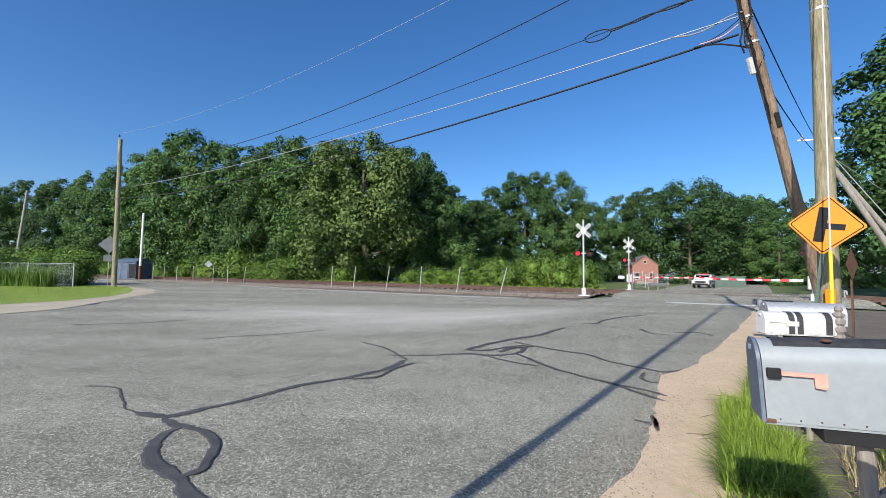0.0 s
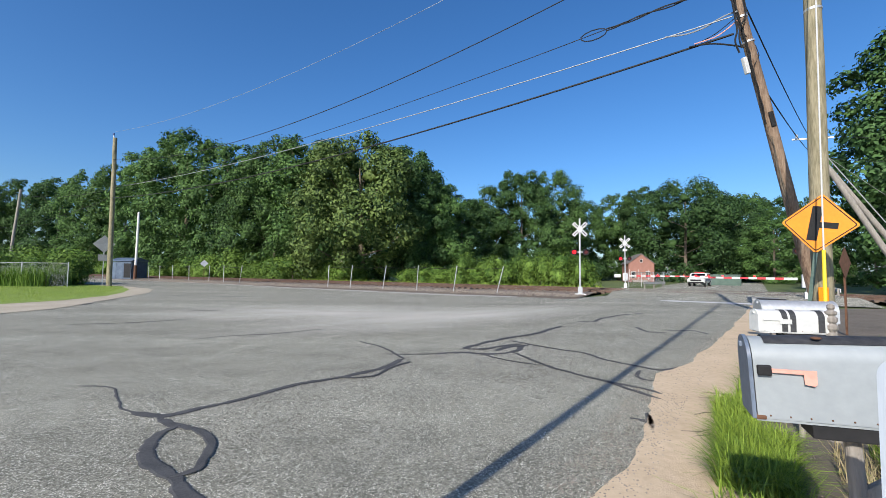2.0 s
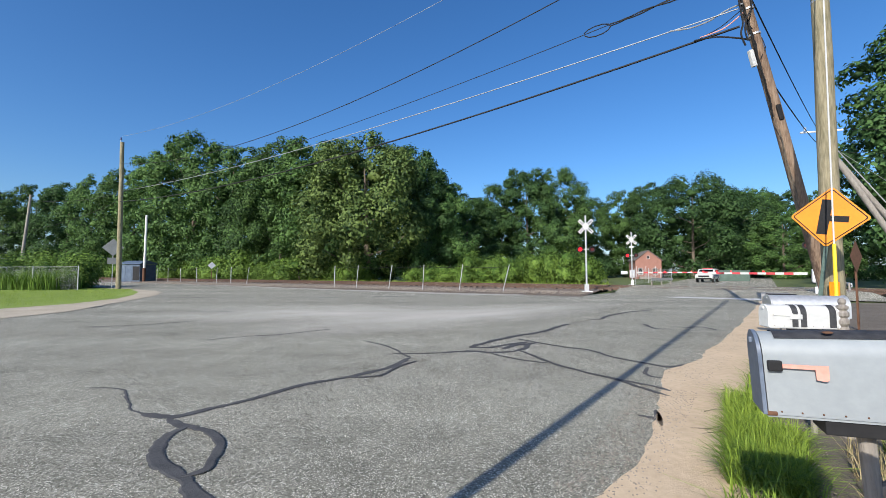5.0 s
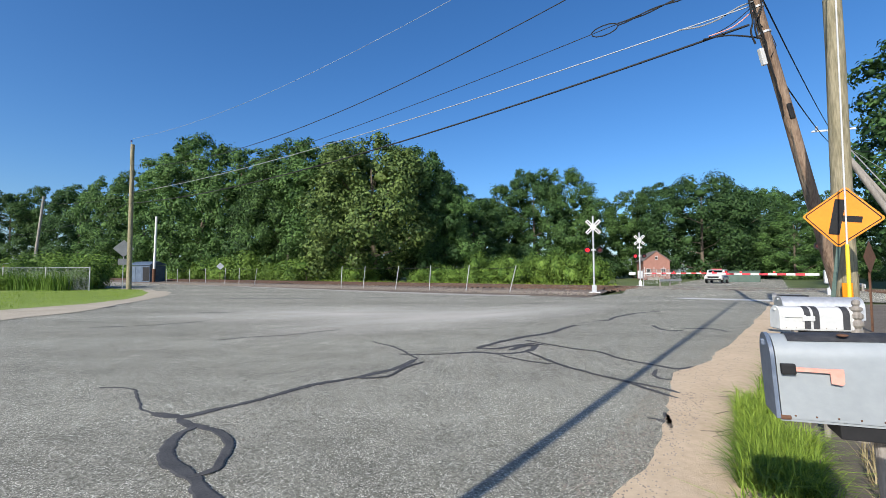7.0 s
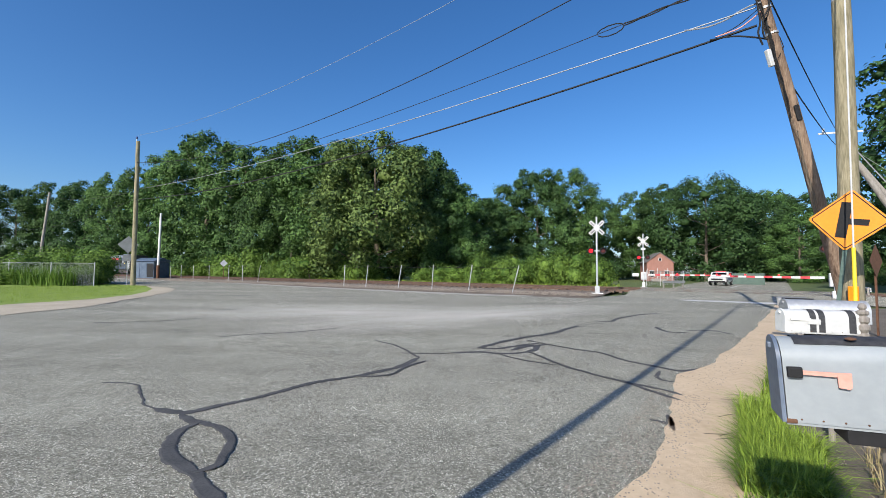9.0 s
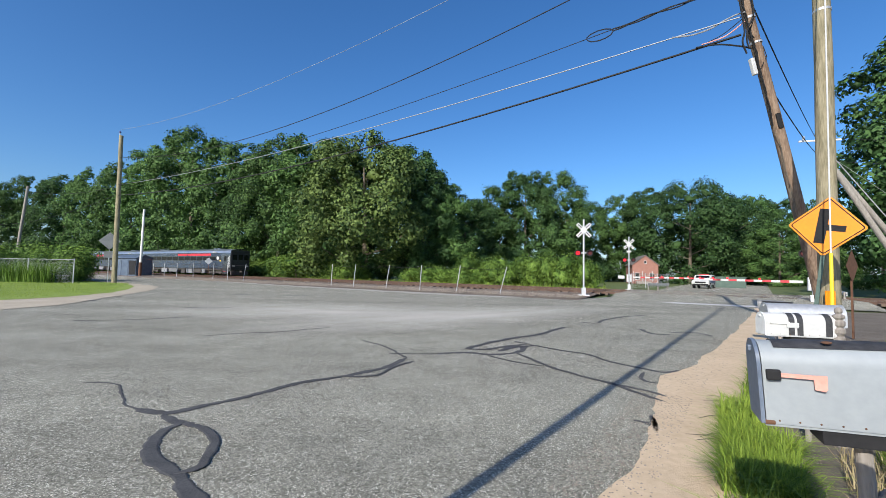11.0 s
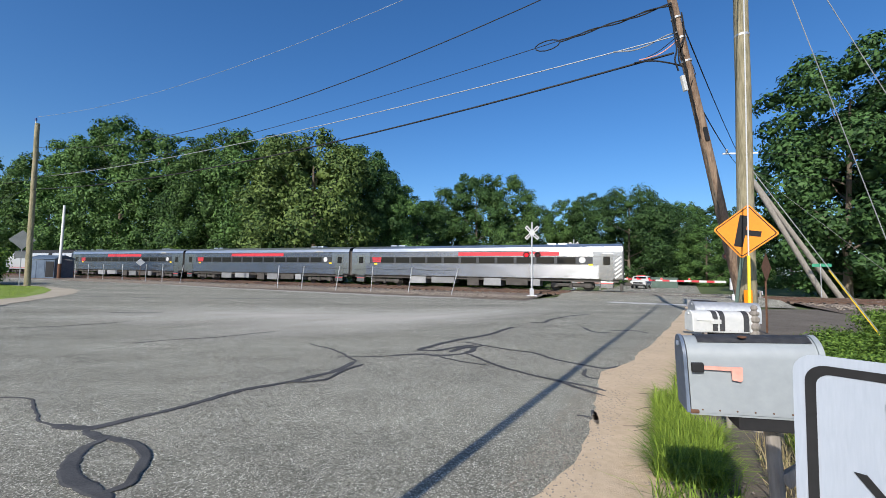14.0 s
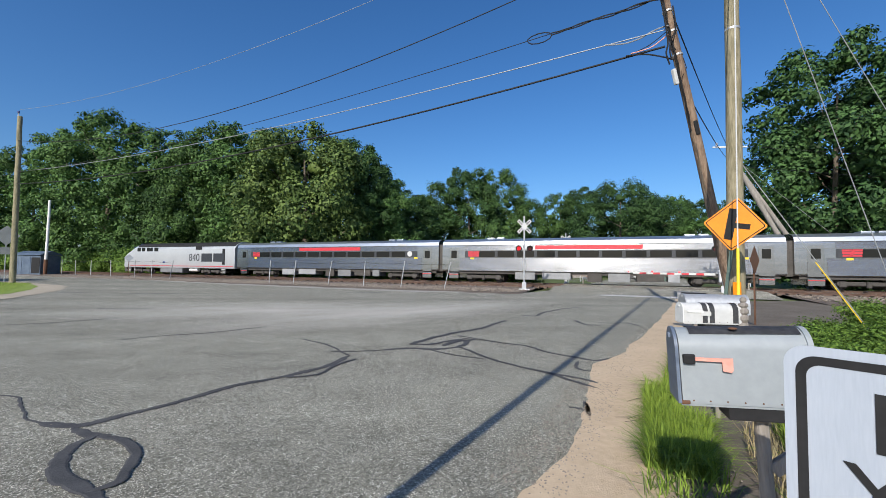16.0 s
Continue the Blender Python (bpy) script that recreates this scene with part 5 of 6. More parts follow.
stump = thing("dead_tree", pose(-13.2, 57.0, 0), "pale dead tree trunk with broken bare branches", "tree", "")
part("trunk", sweep([(0, 0, -0.1), (0.05, 0, 1.5), (-0.05, 0.1, 3.2), (0.0, 0.1, 4.6)], [0.36, 0.30, 0.26, 0.15], 10), "greywood", stump, "", True)
for k in range(9):
    r = random.Random(60 + k)
    a, z = r.random() * 6.3, 2.2 + 0.3 * k
    e = Vector((math.cos(a) * 1.6, math.sin(a) * 0.8, z + 0.7 * r.random() - 0.2))
    part("bare_branch", sweep([(0, 0.05, z), e * 0.6 + Vector((0, 0, 0.45 * z)), e], [0.05, 0.03, 0.012], 5), "greywood", stump)

# ---- buildings and vehicles ----
shed = thing("shed", pose(-45.1, 60.6, 0, 0, 0, -12), "dark blue steel shed with a pitched lid roof beside the fence", "shed", "")
part("wall", box((0, 0, 1.25), (3.7, 2.6, 2.5), 0.03), "blue", shed)
part("roof", extrude_profile([(-1.45, 2.55), (1.45, 2.55), (1.2, 2.75), (0, 3.1), (-1.2, 2.75)], -1.98, 1.98), "blue", shed)
for x in (-1.25, -0.05):
    part("door", box((x, -1.31, 1.15), (1.1, 0.05, 2.2), 0.01), "blue", shed)
part("panel", box((1.22, -1.31, 1.25), (1.15, 0.05, 2.0), 0.01), "black", shed)
part("frame", box((-1.9, -1.35, 1.4), (0.12, 0.1, 2.8), 0.01), "galv", shed)

house = thing("brick_house", pose(38.4, 80, 0, 0, 0, -16), "red brick gabled house with white windows behind the trees", "house", "")
part("wall", extrude_profile([(-3.2, 0), (3.2, 0), (3.2, 4.0), (0, 6.0), (-3.2, 4.0)], -6, 6), "brick", house, m=pose(0, 0, 0, 0, 0, 90))
bm = bmesh.new()
for sg in (-1, 1):
    box((sg * 1.75, 0, 5.02), (4.2, 12.6, 0.14), bm=bm, ry=sg * 32)
part("roof", bm, "shingle", house)
for x, z, w, hh in ((-2.0, 1.6, 1.1, 1.5), (1.6, 1.6, 1.1, 1.5), (0.0, 4.6, 0.7, 0.7)):
    wv = part("window", box((x, -6.02, z), (w, 0.08, hh), 0.01), "white", house)
    part("pane", box((x, -6.07, z), (w - 0.18, 0.03, hh - 0.18)), "window", wv)
part("porch", box((-0.6, -7.0, 0.25), (3.6, 1.8, 0.5), 0.03), "greywood", house)
for x in (-3.3, -1.0, 1.3):
    part("porch_post", box((x, -8.1, 1.6), (0.12, 0.12, 2.2)), "white", house)

house.scale = (0.68, 0.68, 0.86)
suv = thing("police_car", pose(34.1, 54.0, 0.0, 0, 0, -42), "white sport utility vehicle with dark stripe parked across the railway", "car", "")
bp = [(-2.45, 0.45), (2.4, 0.45), (2.45, 0.7), (2.4, 1.0), (1.25, 1.12), (0.55, 1.68), (-1.7, 1.74), (-2.3, 1.2), (-2.45, 0.95)]
bm = extrude_profile(bp, -0.95, 0.95)
bmesh.ops.bevel(bm, geom=bm.edges[:], offset=0.06, segments=2, affect="EDGES")
part("body", bm, "white", suv, m=pose(0, 0, 0, 0, 0, 180))
for y in (-0.965, 0.965):
    part("side_window", box((y, 0.5, 1.40), (0.02, 2.3, 0.42), 0.01), "window", suv)
    part("side_stripe", box((y, 0.0, 0.85), (0.02, 3.0, 0.18)), "bluepaint", suv)
part("windscreen", box((0, -0.93, 1.42), (1.5, 0.03, 0.62), 0.01, rx=-49), "window", suv)
part("grille", box((0, -2.44, 0.78), (1.2, 0.06, 0.22), 0.02), "black", suv)
for x in (-0.72, 0.72):
    part("headlight", box((x, -2.40, 0.86), (0.35, 0.1, 0.16), 0.02), "galv", suv)
part("light_bar", box((0, 0.0, 1.78), (1.1, 0.25, 0.1), 0.02), "red", suv)
part("bumper", box((0, -2.46, 0.5), (1.7, 0.12, 0.2), 0.03), "black", suv)
for x in (-0.85, 0.85):
    for y in (-1.5, 1.5):
        w = part("wheel", tube((x - 0.12, y, 0.37), (x + 0.12, y, 0.37), 0.37, n=20), "rubber", suv)
        part("rim", tube((x - 0.125, y, 0.37), (x + 0.125, y, 0.37), 0.22, n=16), "galv", w)

for p, a, L in (((23.5, 45.0), 35, 4.5), ((27.5, 28.5), 50, 6.0)):
    g = thing("guard_rail", pose(p[0], p[1], 0, 0, 0, a), "galvanised steel guard rail at the road edge", "guard rail", "guard rails")
    part("beam", extrude_profile([(0, 0.45), (0.04, 0.5), (0, 0.56), (0.05, 0.62), (0, 0.7), (-0.02, 0.7), (-0.02, 0.45)], -L / 2, L / 2), "galv", g)
    for x in (-L / 2 + 0.3, 0, L / 2 - 0.3):
        part("post", box((x, 0.08, 0.35), (0.12, 0.12, 0.72)), "greywood", g)
con = thing("container", pose(41.0, 60, 0, 0, 0, -25), "long low green-grey steel container under the trees", "container", "")
part("body", box((0, 0, 0.75), (4.6, 1.8, 1.5), 0.04), "green_steel", con)
part("lid", box((0, 0, 1.53), (4.7, 1.9, 0.08), 0.02), "green_steel", con)


# ---- trees and shrubs ----
BALL = bmesh.new()
bmesh.ops.create_icosphere(BALL, subdivisions=1, radius=1.0)
BALL_V, BALL_F = np.array([v.co[:] for v in BALL.verts]), np.array([[v.index for v in f.verts] for f in BALL.faces])
BALL.free()


def leaves(centers, radii, n, size, seed, squash=0.85, lo=0.62, hi=1.16, floor=None, axis=None):
    """Leaf sprays on a set of uneven lobes, as folded diamonds; with an axis, on the lobes' outer sides."""
    r = np.random.default_rng(seed)
    centers, radii = np.array(centers, float), np.array(radii, float)
    w = radii ** 2
    idx = r.choice(len(radii), n, p=w / w.sum())
    d = r.normal(size=(n, 3))
    d /= np.linalg.norm(d, axis=1)[:, None]
    if axis is not None:
        out = centers[idx] - np.array(axis)
        out /= np.linalg.norm(out, axis=1)[:, None] + 1e-6
        flip = (d * out).sum(1) < -0.35
        d[flip] *= -1
    rad = radii[idx] * r.uniform(lo, hi, n) ** 0.6
    p = centers[idx] + d * rad[:, None] * np.array([1, 1, squash])
    p += r.normal(size=(n, 3)) * 0.15 * radii[idx][:, None]
    # thin the sprays out in uneven patches, so that gaps and dark hollows open
    q, f = p * (2.1 / max(radii.mean(), 0.2)), r.uniform(0, 6.28, 6)
    holes = np.sin(q[:, 0] + f[0]) + np.sin(q[:, 1] * 1.13 + f[1]) + np.sin(q[:, 2] * 1.27 + f[2]) + 0.6 * np.sin(q @ np.array([1.9, -1.6, 1.2]) + f[3])
    keep = holes > -1.5 + r.uniform(-0.6, 0.6, n)
    p, d, n = p[keep], d[keep], int(keep.sum())
    if floor is not None:
        p[:, 2] = np.maximum(p[:, 2], floor + r.uniform(0, 0.3, n))
    nrm = d * 1.2 + r.normal(size=(n, 3)) * 0.36 + np.array([0, 0, 0.35])
    nrm /= np.linalg.norm(nrm, axis=1)[:, None]
    a = np.cross(nrm, r.normal(size=(n, 3)))
    a /= np.linalg.norm(a, axis=1)[:, None] + 1e-9
    b = np.cross(nrm, a)
    L = (size * r.uniform(0.6, 1.4, n))[:, None]
    fold = nrm * L * 0.18
    V = np.stack([p - a * L, p - b * L * 0.55 + fold, p + a * L - fold * 1.2, p + b * L * 0.55 + fold], 1).reshape(-1, 3)
    return V, np.arange(4 * n).reshape(-1, 4)


def inner_foliage(parent, centers, radii, seed, leaf, k=0.36, squash=0.8):
    """The dense twiggy inside of each clump, which lets no light through."""
    r = np.random.default_rng(seed + 900)
    V, F = [], []
    for c, q in zip(centers, radii):
        bump = 1 + 0.16 * np.sin(BALL_V @ r.normal(size=3) * 4 + r.uniform(0, 6)) + r.uniform(-0.28, 0.28, len(BALL_V))
        V.append(np.array(c) + BALL_V * bump[:, None] * q * k * np.array([1, 1, squash]))
        F.append(BALL_F + len(BALL_V) * len(F))
    V = np.vstack(V)
    V[:, 2] = np.maximum(V[:, 2], 0.02)
    ob = new("inner_foliage", mesh_np("inner_foliage", V, np.vstack(F), leaf))
    ob.parent = parent
    return tagged(ob, kind="stuff")


def tree(name, height, radius, n, seed, leaf, label, crown_lo=0.22, size=0.24, lobes=46, trunk_r=0.32):
    r = np.random.default_rng(seed)
    t = thing(name, pose(0, 0, 0), label, "tree", "trees behind the railway")
    cs, rs = [], []
    for k in range(lobes):
        u = (k + 0.5) / lobes
        z = crown_lo + (1 - crown_lo) * (u ** 0.85)
        prof = math.sin(math.pi * min(1, (0.12 + 0.80 * (z - crown_lo) / (1 - crown_lo)))) ** 0.55
        a = 2.4 * k + r.uniform(-0.5, 0.5)
        rr = radius * prof * r.uniform(0.42, 0.98) ** 0.7
        k2 = radius * r.choice([0.15, 0.20, 0.27]) * r.uniform(0.85, 1.2) * (1.0 if z < 0.85 else 0.75)
        cs.append((rr * math.cos(a), rr * math.sin(a), z * height - k2 * 0.7))
        rs.append(k2)
    V, F = leaves(cs, rs, n, size, seed, axis=(0, 0, height * 0.45))
    inner = [((0.45 * c[0], 0.45 * c[1], c[2]), 1.25 * q) for c, q in zip(cs, rs)][::3]
    inner_foliage(t, cs + [c for c, q in inner], rs + [q for c, q in inner], seed, leaf)
    bm = bmesh.new()
    tip = Vector((r.uniform(-0.6, 0.6), r.uniform(-0.6, 0.6), height * 0.8))
    tp = [Vector((0, 0, -0.2)).lerp(tip, k / 7) + Vector((0.25 * noise.noise((k, seed, 1)), 0.25 * noise.noise((k, seed, 5)), 0)) for k in range(8)]
    sweep(tp, [trunk_r * (1.25 if k == 0 else 1) * (1 - 0.11 * k) for k in range(8)], 10, bm)
    part("trunk", bm, "bark", t, "", True)
    for k in range(0, lobes, 6):
        c = Vector(cs[k])
        f = min(0.9, max(0.15, (c.z - 1.8) / (height * 0.8)))
        s = Vector((0, 0, -0.2)).lerp(tip, f * 0.85)
        mid = s.lerp(c, 0.5) + Vector((0, 0, -0.08 * (c - s).length))
        q = trunk_r * 0.38 * (1 - 0.6 * f)
        part("limb", sweep([s, mid, c], [q, q * 0.7, q * 0.25], 6), "bark", t)
    cr = new("crown", mesh_np("crown", V, F, leaf))
    cr.parent = t
    return t


def shrub(name, lobes, n, size, seed, leaf, label, cat="shrub", group="", spread=(3, 1, 1), kind="", solid=True):
    r = np.random.default_rng(seed)
    t = thing(name, pose(0, 0, 0), label, cat, group, kind)
    cs, rs = [], []
    for k in range(lobes):
        q = r.uniform(0.28, 0.5) * spread[2]
        cs.append((r.uniform(-1, 1) * spread[0], r.uniform(-1, 1) * spread[1], spread[2] * r.uniform(0.15, 0.8)))
        rs.append(q)
    V, F = leaves(cs, rs, n, size, seed, 0.8, 0.6, 1.08, 0.0)
    cr = new("foliage", mesh_np("foliage", V, F, leaf))
    cr.parent = t
    if solid:
        inner_foliage(t, cs, rs, seed, leaf, 0.6)
    bm = bmesh.new()
    for k in range(0, lobes, 2):
        sweep([(cs[k][0] * 0.8, cs[k][1] * 0.8, -0.1), Vector(cs[k])], [0.03 * spread[2] ** 0.5, 0.012], 5, bm)
    tagged(part("stems", bm, "bark", t), kind="stuff")
    return t


TREE_LABEL = "tall leafy green deciduous tree in the wood behind the railway"
VAR = [
    tree("tree", 24.0, 7.0, 31000, 1, "leaf", TREE_LABEL, 0.08, 0.20, 84),
    tree("tree", 20.0, 6.0, 29000, 2, "leaf", TREE_LABEL, 0.06, 0.18, 76),
    tree("tree", 17.0, 8.0, 32000, 3, "leaf_yellow", "broad vine-hung tree with yellowish seed heads behind the railway", 0.16, 0.18, 80, 0.42),
    tree("tree", 18.0, 8.5, 31000, 4, "leaf_dark", "broad dark green maple tree beyond the crossing", 0.08, 0.20, 92),
    tree("tree", 21.0, 6.5, 31000, 5, "leaf_dark", "tall dark green tree beside the railway", 0.10, 0.19, 84),
]
# (form, x, y, height in metres, turn)
TREES = [
    (1, -124.9, 125, 28.0, 0), (4, -109, 118, 26.5, 60), (0, -89.4, 107, 26.5, 130), (1, -76, 100, 26.5, 20), (0, -63.2, 92, 29.0, 200), (0, -52.6, 86, 30.0, 70), (1, -40.6, 79, 26.0, 290),
    (4, -34.2, 77, 22.0, 40), (0, -28.5, 72, 24.5, 150), (1, -23.0, 70, 24.0, 33), (4, -17.2, 67, 21.6, 100), (2, -11.5, 62, 21.4, 0), (4, -5.6, 64, 20.6, 140), (4, -3.2, 63, 17.6, 40), (1, -0.8, 64, 15.8, 80),
    (4, 3.4, 69, 14.0, 15), (1, 7.1, 86, 16.6, 160), (0, 11.5, 85, 19.6, 250), (4, 16.4, 82, 21.6, 310), (0, 22.4, 82, 21.6, 90), (1, 28.5, 94, 18.5, 20), (0, 35.2, 98, 18.4, 45), (1, 42.6, 98, 20.6, 300), (4, 47.5, 96, 21.4, 10),
    (3, 50.2, 84, 20.6, 0), (3, 60.5, 90, 19.0, 140), (1, 66, 100, 21.0, 20), (0, 76.8, 104, 22.4, 190), (4, 86, 104, 21.5, 260), (1, 97, 106, 22, 120), (1, 62, 76, 12.5, 77),
    (4, 40.2, 32.6, 22.5, 20), (3, 49.0, 33.0, 20.5, 220), (4, 53.0, 25.0, 23.0, 110), (1, 66.0, 62.0, 16.0, 10), (0, 78.0, 54.0, 18.0, 60), (3, 62.0, 38.0, 15.0, 100),
    (4, -20, 82, 19, 0), (1, 2, 96, 15, 50), (4, -140, 128, 27, 10),
]
HEIGHT = [24.0, 20.0, 17.0, 18.0, 21.0]
used = set()
for form, x, y, hgt, turn in TREES:
    k = hgt / HEIGHT[form]
    m = pose(x, y, 0, 0, 0, turn)
    if form in used:
        ob = copy_thing(VAR[form], m)
    else:
        ob = VAR[form]
        ob.matrix_basis = m
        used.add(form)
    ob.scale = (max(k, 0.85), max(k, 0.85), k)

HEDGE = shrub("vine_bank", 64, 30000, 0.10, 21, "leaf_bright", "dense bank of bright green vines and shrubs behind the railway", "shrub", "vine banks", (7.0, 1.9, 2.6))
HEDGE.matrix_basis = pose(*rw(-14.6, 7.2), 0, 0, RAIL_YAW)
HEDGE.scale = (1, 1, 1.3)
for s, o, k, turn in ((-23.5, 7.6, 0.78, 180), (-46.5, 8.2, 1.05, 180), (-63, 8.5, 1.1, 180), (-80, 9, 1.2, 0), (-95, 9, 1.3, 180), (-112, 9, 1.3, 0)):
    ob = copy_thing(HEDGE, pose(*rw(s, o), 0, 0, RAIL_YAW + turn))
    ob.scale = (1, 1, k)
UNDER = shrub("undergrowth", 60, 15000, 0.18, 22, "leaf_dark", "dark undergrowth at the foot of the wood", "shrub", "undergrowth", (8.0, 2.0, 4.2))
UNDER.matrix_basis = pose(*rw(-48, 14), 0, 0, RAIL_YAW)
for s, o, k in ((-64, 14, 1.1), (-80, 15, 1.2), (-96, 15, 1.2), (-114, 15, 1.3), (-132, 16, 1.4), (-18, 19, 0.8)):
    ob = copy_thing(UNDER, pose(*rw(s, o), 0, 0, RAIL_YAW + 180 * (int(s) % 3 == 0)))
    ob.scale = (1, 1, k)
for x, y, a, k in ((70, 92, 20, 1.0), (52, 31, -40, 1.0), (58, 24, -50, 1.0), (26, 88, 0, 1.0), (82, 88, 20, 1.2)):
    ob = copy_thing(UNDER, pose(x, y, 0, 0, 0, a))
    ob.scale = (1, 1, k)
BUSH = shrub("bush", 18, 9000, 0.10, 23, "leaf_bright", "leafy green bush beside the fence", "shrub", "bushes", (1.3, 1.2, 2.6))
BUSH.matrix_basis = pose(-33.8, 37.0, 0)
for x, y, k in ((-38, 36.5, 0.9), (-43, 37.5, 0.8), (-49, 38, 1.1), (-52, 40, 1.4), (-37.5, 35.4, 0.5), (-20.0, 60.5, 1.45), (-33.0, 70.0, 1.9), (-41.5, 73.0, 1.5), (-26.5, 66.5, 1.3), (-36.0, 39.5, 1.2), (-41.0, 40.5, 1.3)):
    ob = copy_thing(BUSH, pose(x, y, 0, 0, 0, 70 * x))
    ob.scale = (1.4 if k < 1.4 else 2.0, 1 if k < 1.4 else 1.4, k)
WEED = shrub("weed_clump", 30, 9000, 0.03, 24, "leaf_bright", "clump of feathery green weeds in the verge", "weed", "weed clumps", (0.6, 0.5, 0.8), solid=False)
WEED.matrix_basis = pose(7.6, 5.0, 0)
WEED.scale = (1, 1, 0.8)
for x, y, k in ((6.6, 3.9, 0.9), (8.4, 4.4, 1.1), (9.2, 6.0, 0.9), (11.0, 7.6, 1.0), (7.4, 3.0, 1.2), (9.4, 4.4, 1.4), (12.5, 9.0, 1.0), (6.9, 5.4, 0.75), (7.6, 6.1, 0.8), (8.3, 5.4, 0.95), (9.0, 7.2, 0.7), (6.2, 4.7, 0.6)):
    ob = copy_thing(WEED, pose(x, y, 0, 0, 0, 80 * x))
    ob.scale = (k, k, k)


# ---- grass ----
def blades(name, pts, hgt, width, seed, material, label, lean=0.35):
    r = np.random.default_rng(seed)
    n = len(pts)
    p = np.concatenate([np.array(pts), np.zeros((n, 1))], 1)
    a = r.uniform(0, 6.283, n)
    side = np.stack([np.cos(a), np.sin(a), 0 * a], 1)
    out = np.stack([-np.sin(a), np.cos(a), 0 * a], 1)
    h = (hgt * r.uniform(0.5, 1.25, n))[:, None]
    w = width * r.uniform(0.6, 1.3, n)[:, None]
    ln = r.uniform(0.1, 1.6, n)[:, None] * lean
    up = np.array([0, 0, 1.0])
    m1, m2 = p + up * h * 0.55 + out * h * ln * 0.35, p + up * h * (1 - 0.25 * ln) + out * h * ln
    V = np.stack([p - side * w, p + side * w, m1 + side * w * 0.8, m1 - side * w * 0.8, m2 + side * w * 0.12, m2 - side * w * 0.12], 1).reshape(-1, 3)
    i = 6 * np.arange(n)[:, None]
    F = np.concatenate([i + np.array([[0, 1, 2, 3]]), i + np.array([[3, 2, 4, 5]])], 0)
    return tagged(new(name, mesh_np(name, V, F, material)), label, "grass", "", "stuff")


def along(n, seed, a, b, w0, w1):
    """Points in a band to the right of the line from a to b."""
    r = np.random.default_rng(seed)
    a, b = np.array(a, float), np.array(b, float)
    d = (b - a) / np.linalg.norm(b - a)
    k = np.array([d[1], -d[0]])
    return a + r.uniform(0, 1, (n, 1)) * (b - a) + k * r.uniform(w0, w1, (n, 1))


blades("tall_grass", np.concatenate([along(5200, 1, (2.06, 2.92), (2.75, 3.85), -0.10, 0.36), along(1500, 4, (2.7, 3.8), (3.3, 4.7), -0.14, 0.16), along(160, 5, (1.75, 2.45), (2.1, 2.9), -0.12, 0.4), along(1600, 2, (3.2, 4.5), (5.4, 7.2), -0.02, 0.3)]), 0.23, 0.0042, 5, "grass", "tuft of bright green tall grass under the mailbox", 0.95)
blades("verge_grass", np.concatenate([along(3600, 3, (1.9, 1.7), (5.8, 6.6), 0.3, 2.6), along(500, 7, (2.35, 2.5), (3.3, 3.7), 0.12, 0.8)]), 0.2, 0.004, 6, "dry", "dry mixed grass in the verge", 0.8)
blades("verge_weeds", np.concatenate([along(4200, 13, (1.9, 1.7), (9, 9.0), 0.2, 3.6), along(2200, 14, (2.2, 2.0), (3.6, 3.7), 0.15, 1.2)]), 0.3, 0.007, 16, "grass", "low green weeds in the verge", 0.7)
r_ = np.random.default_rng(8)
lawn_pts = np.stack([r_.uniform(-34, -17, 26000), r_.uniform(14, 37, 26000)], 1)
keep = (lawn_pts[:, 1] < 36.5 - 0.36 * (lawn_pts[:, 0] + 30)) & (lawn_pts[:, 0] < -18.2 - 0.55 * np.maximum(0, lawn_pts[:, 1] - 23) - 0.1 * np.abs(lawn_pts[:, 1] - 20))
lawn_blades = blades("lawn_grass", lawn_pts[keep], 0.065, 0.008, 9, "grass", "short mown lawn grass on the corner")
lawn_blades.location.z = 0.02
wp = along(15000, 10, (-58, 37.0), (-31.0, 34.4), -0.9, 1.6)
blades("fence_weeds", wp, 1.45, 0.020, 11, "leaf_bright", "tall weeds along the chain link fence", 0.3)
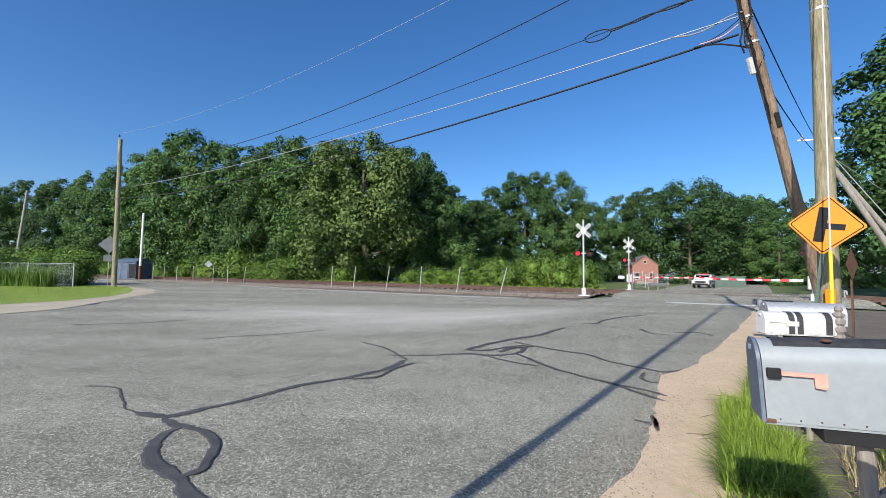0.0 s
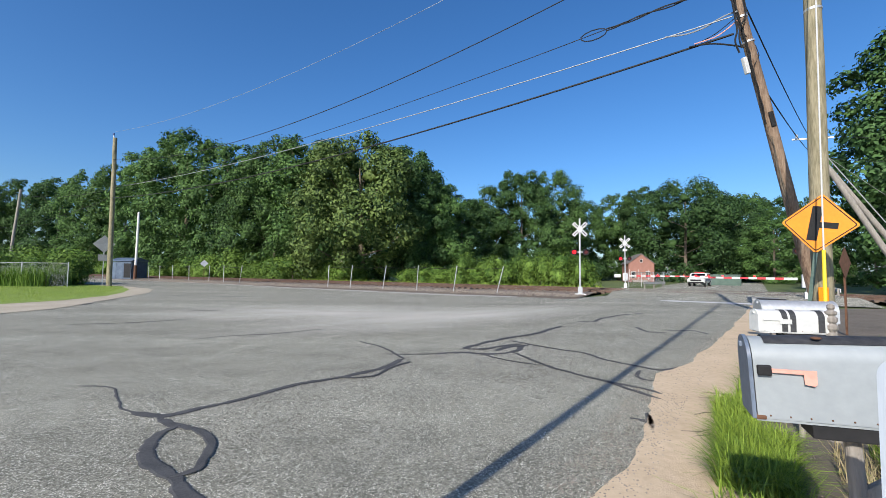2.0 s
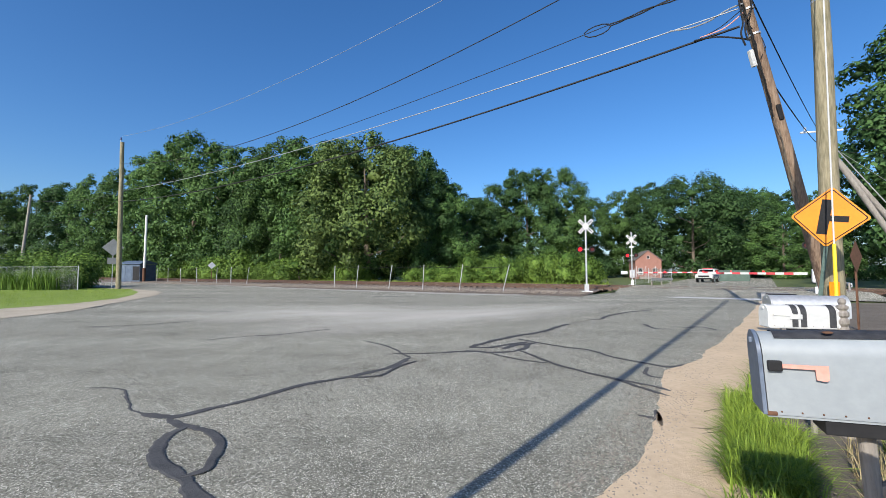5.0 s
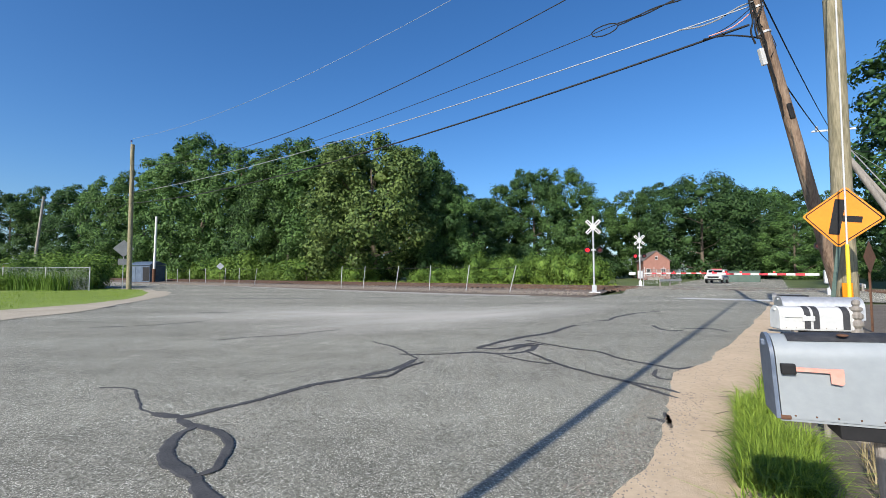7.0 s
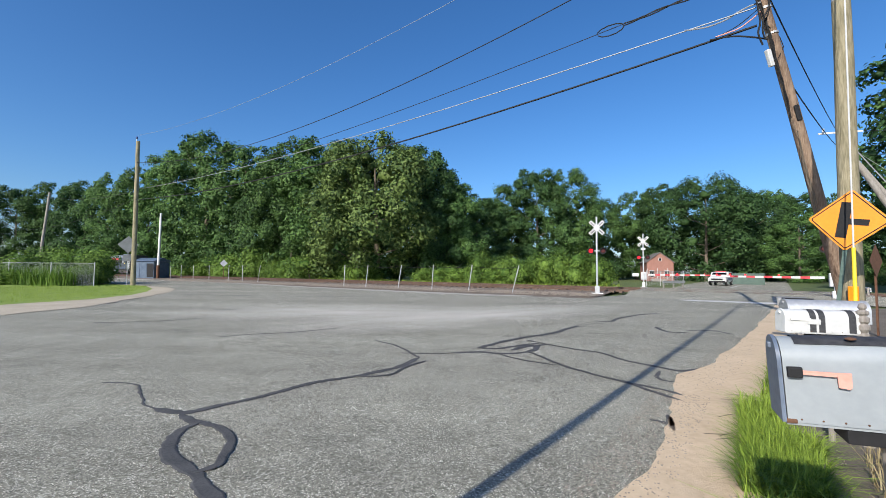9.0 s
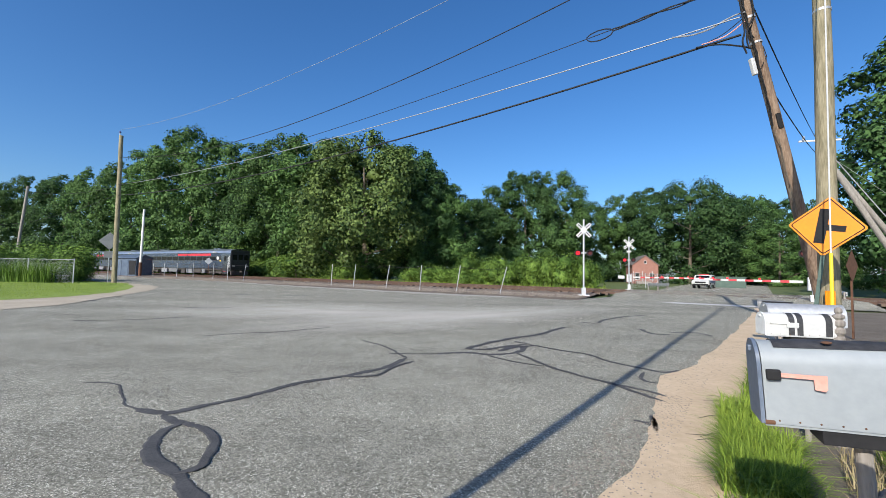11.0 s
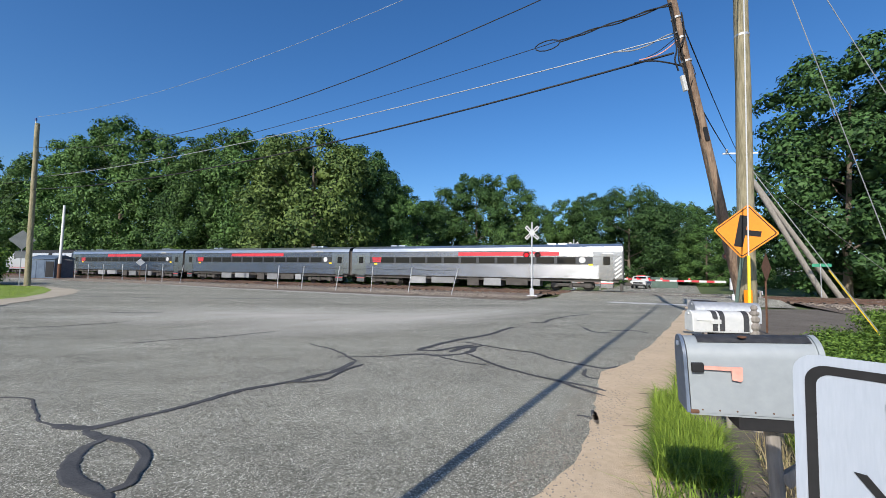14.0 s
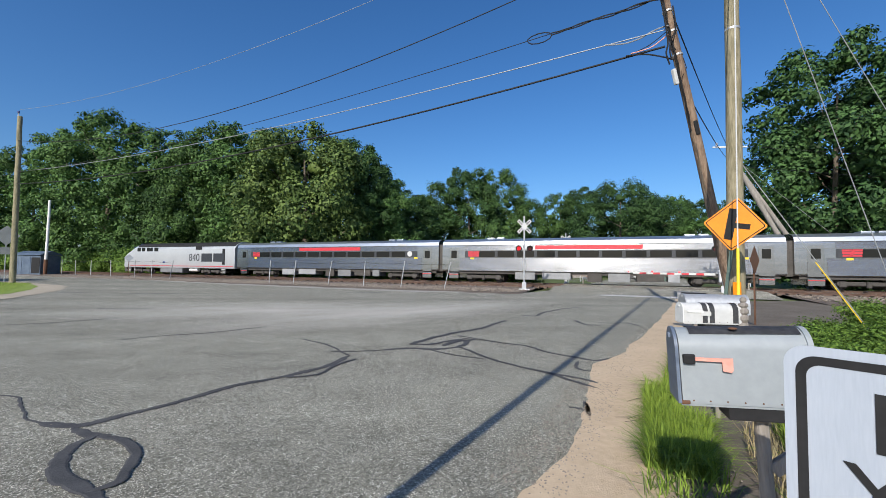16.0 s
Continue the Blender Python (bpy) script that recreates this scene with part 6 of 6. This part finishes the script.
blades("track_weeds", np.array([rw(float(s), float(o))[:2] for s, o in zip(r_.uniform(-45, -6, 2600), r_.uniform(3.4, 5.6, 2600))]), 0.5, 0.014, 12, "grass", "green weeds beside the railway", 0.5)

# grit along the edge of the asphalt and on the sand
r_ = np.random.default_rng(31)
grit = np.concatenate([along(900, 41, (1.0, 2.7), (2.9, 5.3), -0.35, 0.25), along(500, 42, (3.0, 5.5), (7, 10), -0.3, 0.3), along(500, 43, (1.5, 2.8), (3.6, 5.6), 0.2, 0.9), np.stack([r_.uniform(-6, 4, 700), r_.uniform(2.5, 14, 700)], 1)])
OCT = np.array([(1, 0, 0), (-1, 0, 0), (0, 1, 0), (0, -1, 0), (0, 0, 1), (0, 0, -1)], float)
OCF = np.array([(0, 2, 4), (2, 1, 4), (1, 3, 4), (3, 0, 4), (2, 0, 5), (1, 2, 5), (3, 1, 5), (0, 3, 5)])
GV = np.vstack([OCT * r_.uniform(0.004, 0.013, (6, 1)) * np.array([1, 1, 0.7]) + np.array([x, y, 0.010]) for x, y in grit])
GF = np.vstack([OCF + 6 * k for k in range(len(grit))])
tagged(new("grit", mesh_np("grit", GV, GF, "stone")), "small loose stones along the asphalt edge", "gravel", "", "stuff")

# twigs and litter on the sand
for k in range(9):
    r = random.Random(100 + k)
    f = r.random()
    x, y = 2.35 + 1.2 * f + 0.25 * r.random(), 3.6 + 1.5 * f
    a = r.random() * 3
    tagged(part("twig", sweep([(x, y, 0.016), (x + 0.2 * math.cos(a), y + 0.2 * math.sin(a), 0.022), (x + 0.36 * math.cos(a + 0.3), y + 0.36 * math.sin(a + 0.3), 0.016)], [0.004, 0.003, 0.002], 5), "bark"), "thin brown twig on the sand", "twig", "twigs")


# ---- motion ----
def motions():
    """The train comes in from the west at an even pace and crosses the road."""
    speed, joint = 18.48, -72.2
    for car, back in ((lead_coach, CAR / 2), (middle_coach, -CAR / 2), (rear_coach, -CAR * 1.5), (loco, -CAR * 2 - 10.7)):
        rows = [(t, pose(*rw(joint + speed * (t - 11.5) + back, 0.0), 0, 0, RAIL_YAW)) for t in (0.0, 4.0, 8.0, 12.0, 16.0)]
        walk(car, rows)


motions()
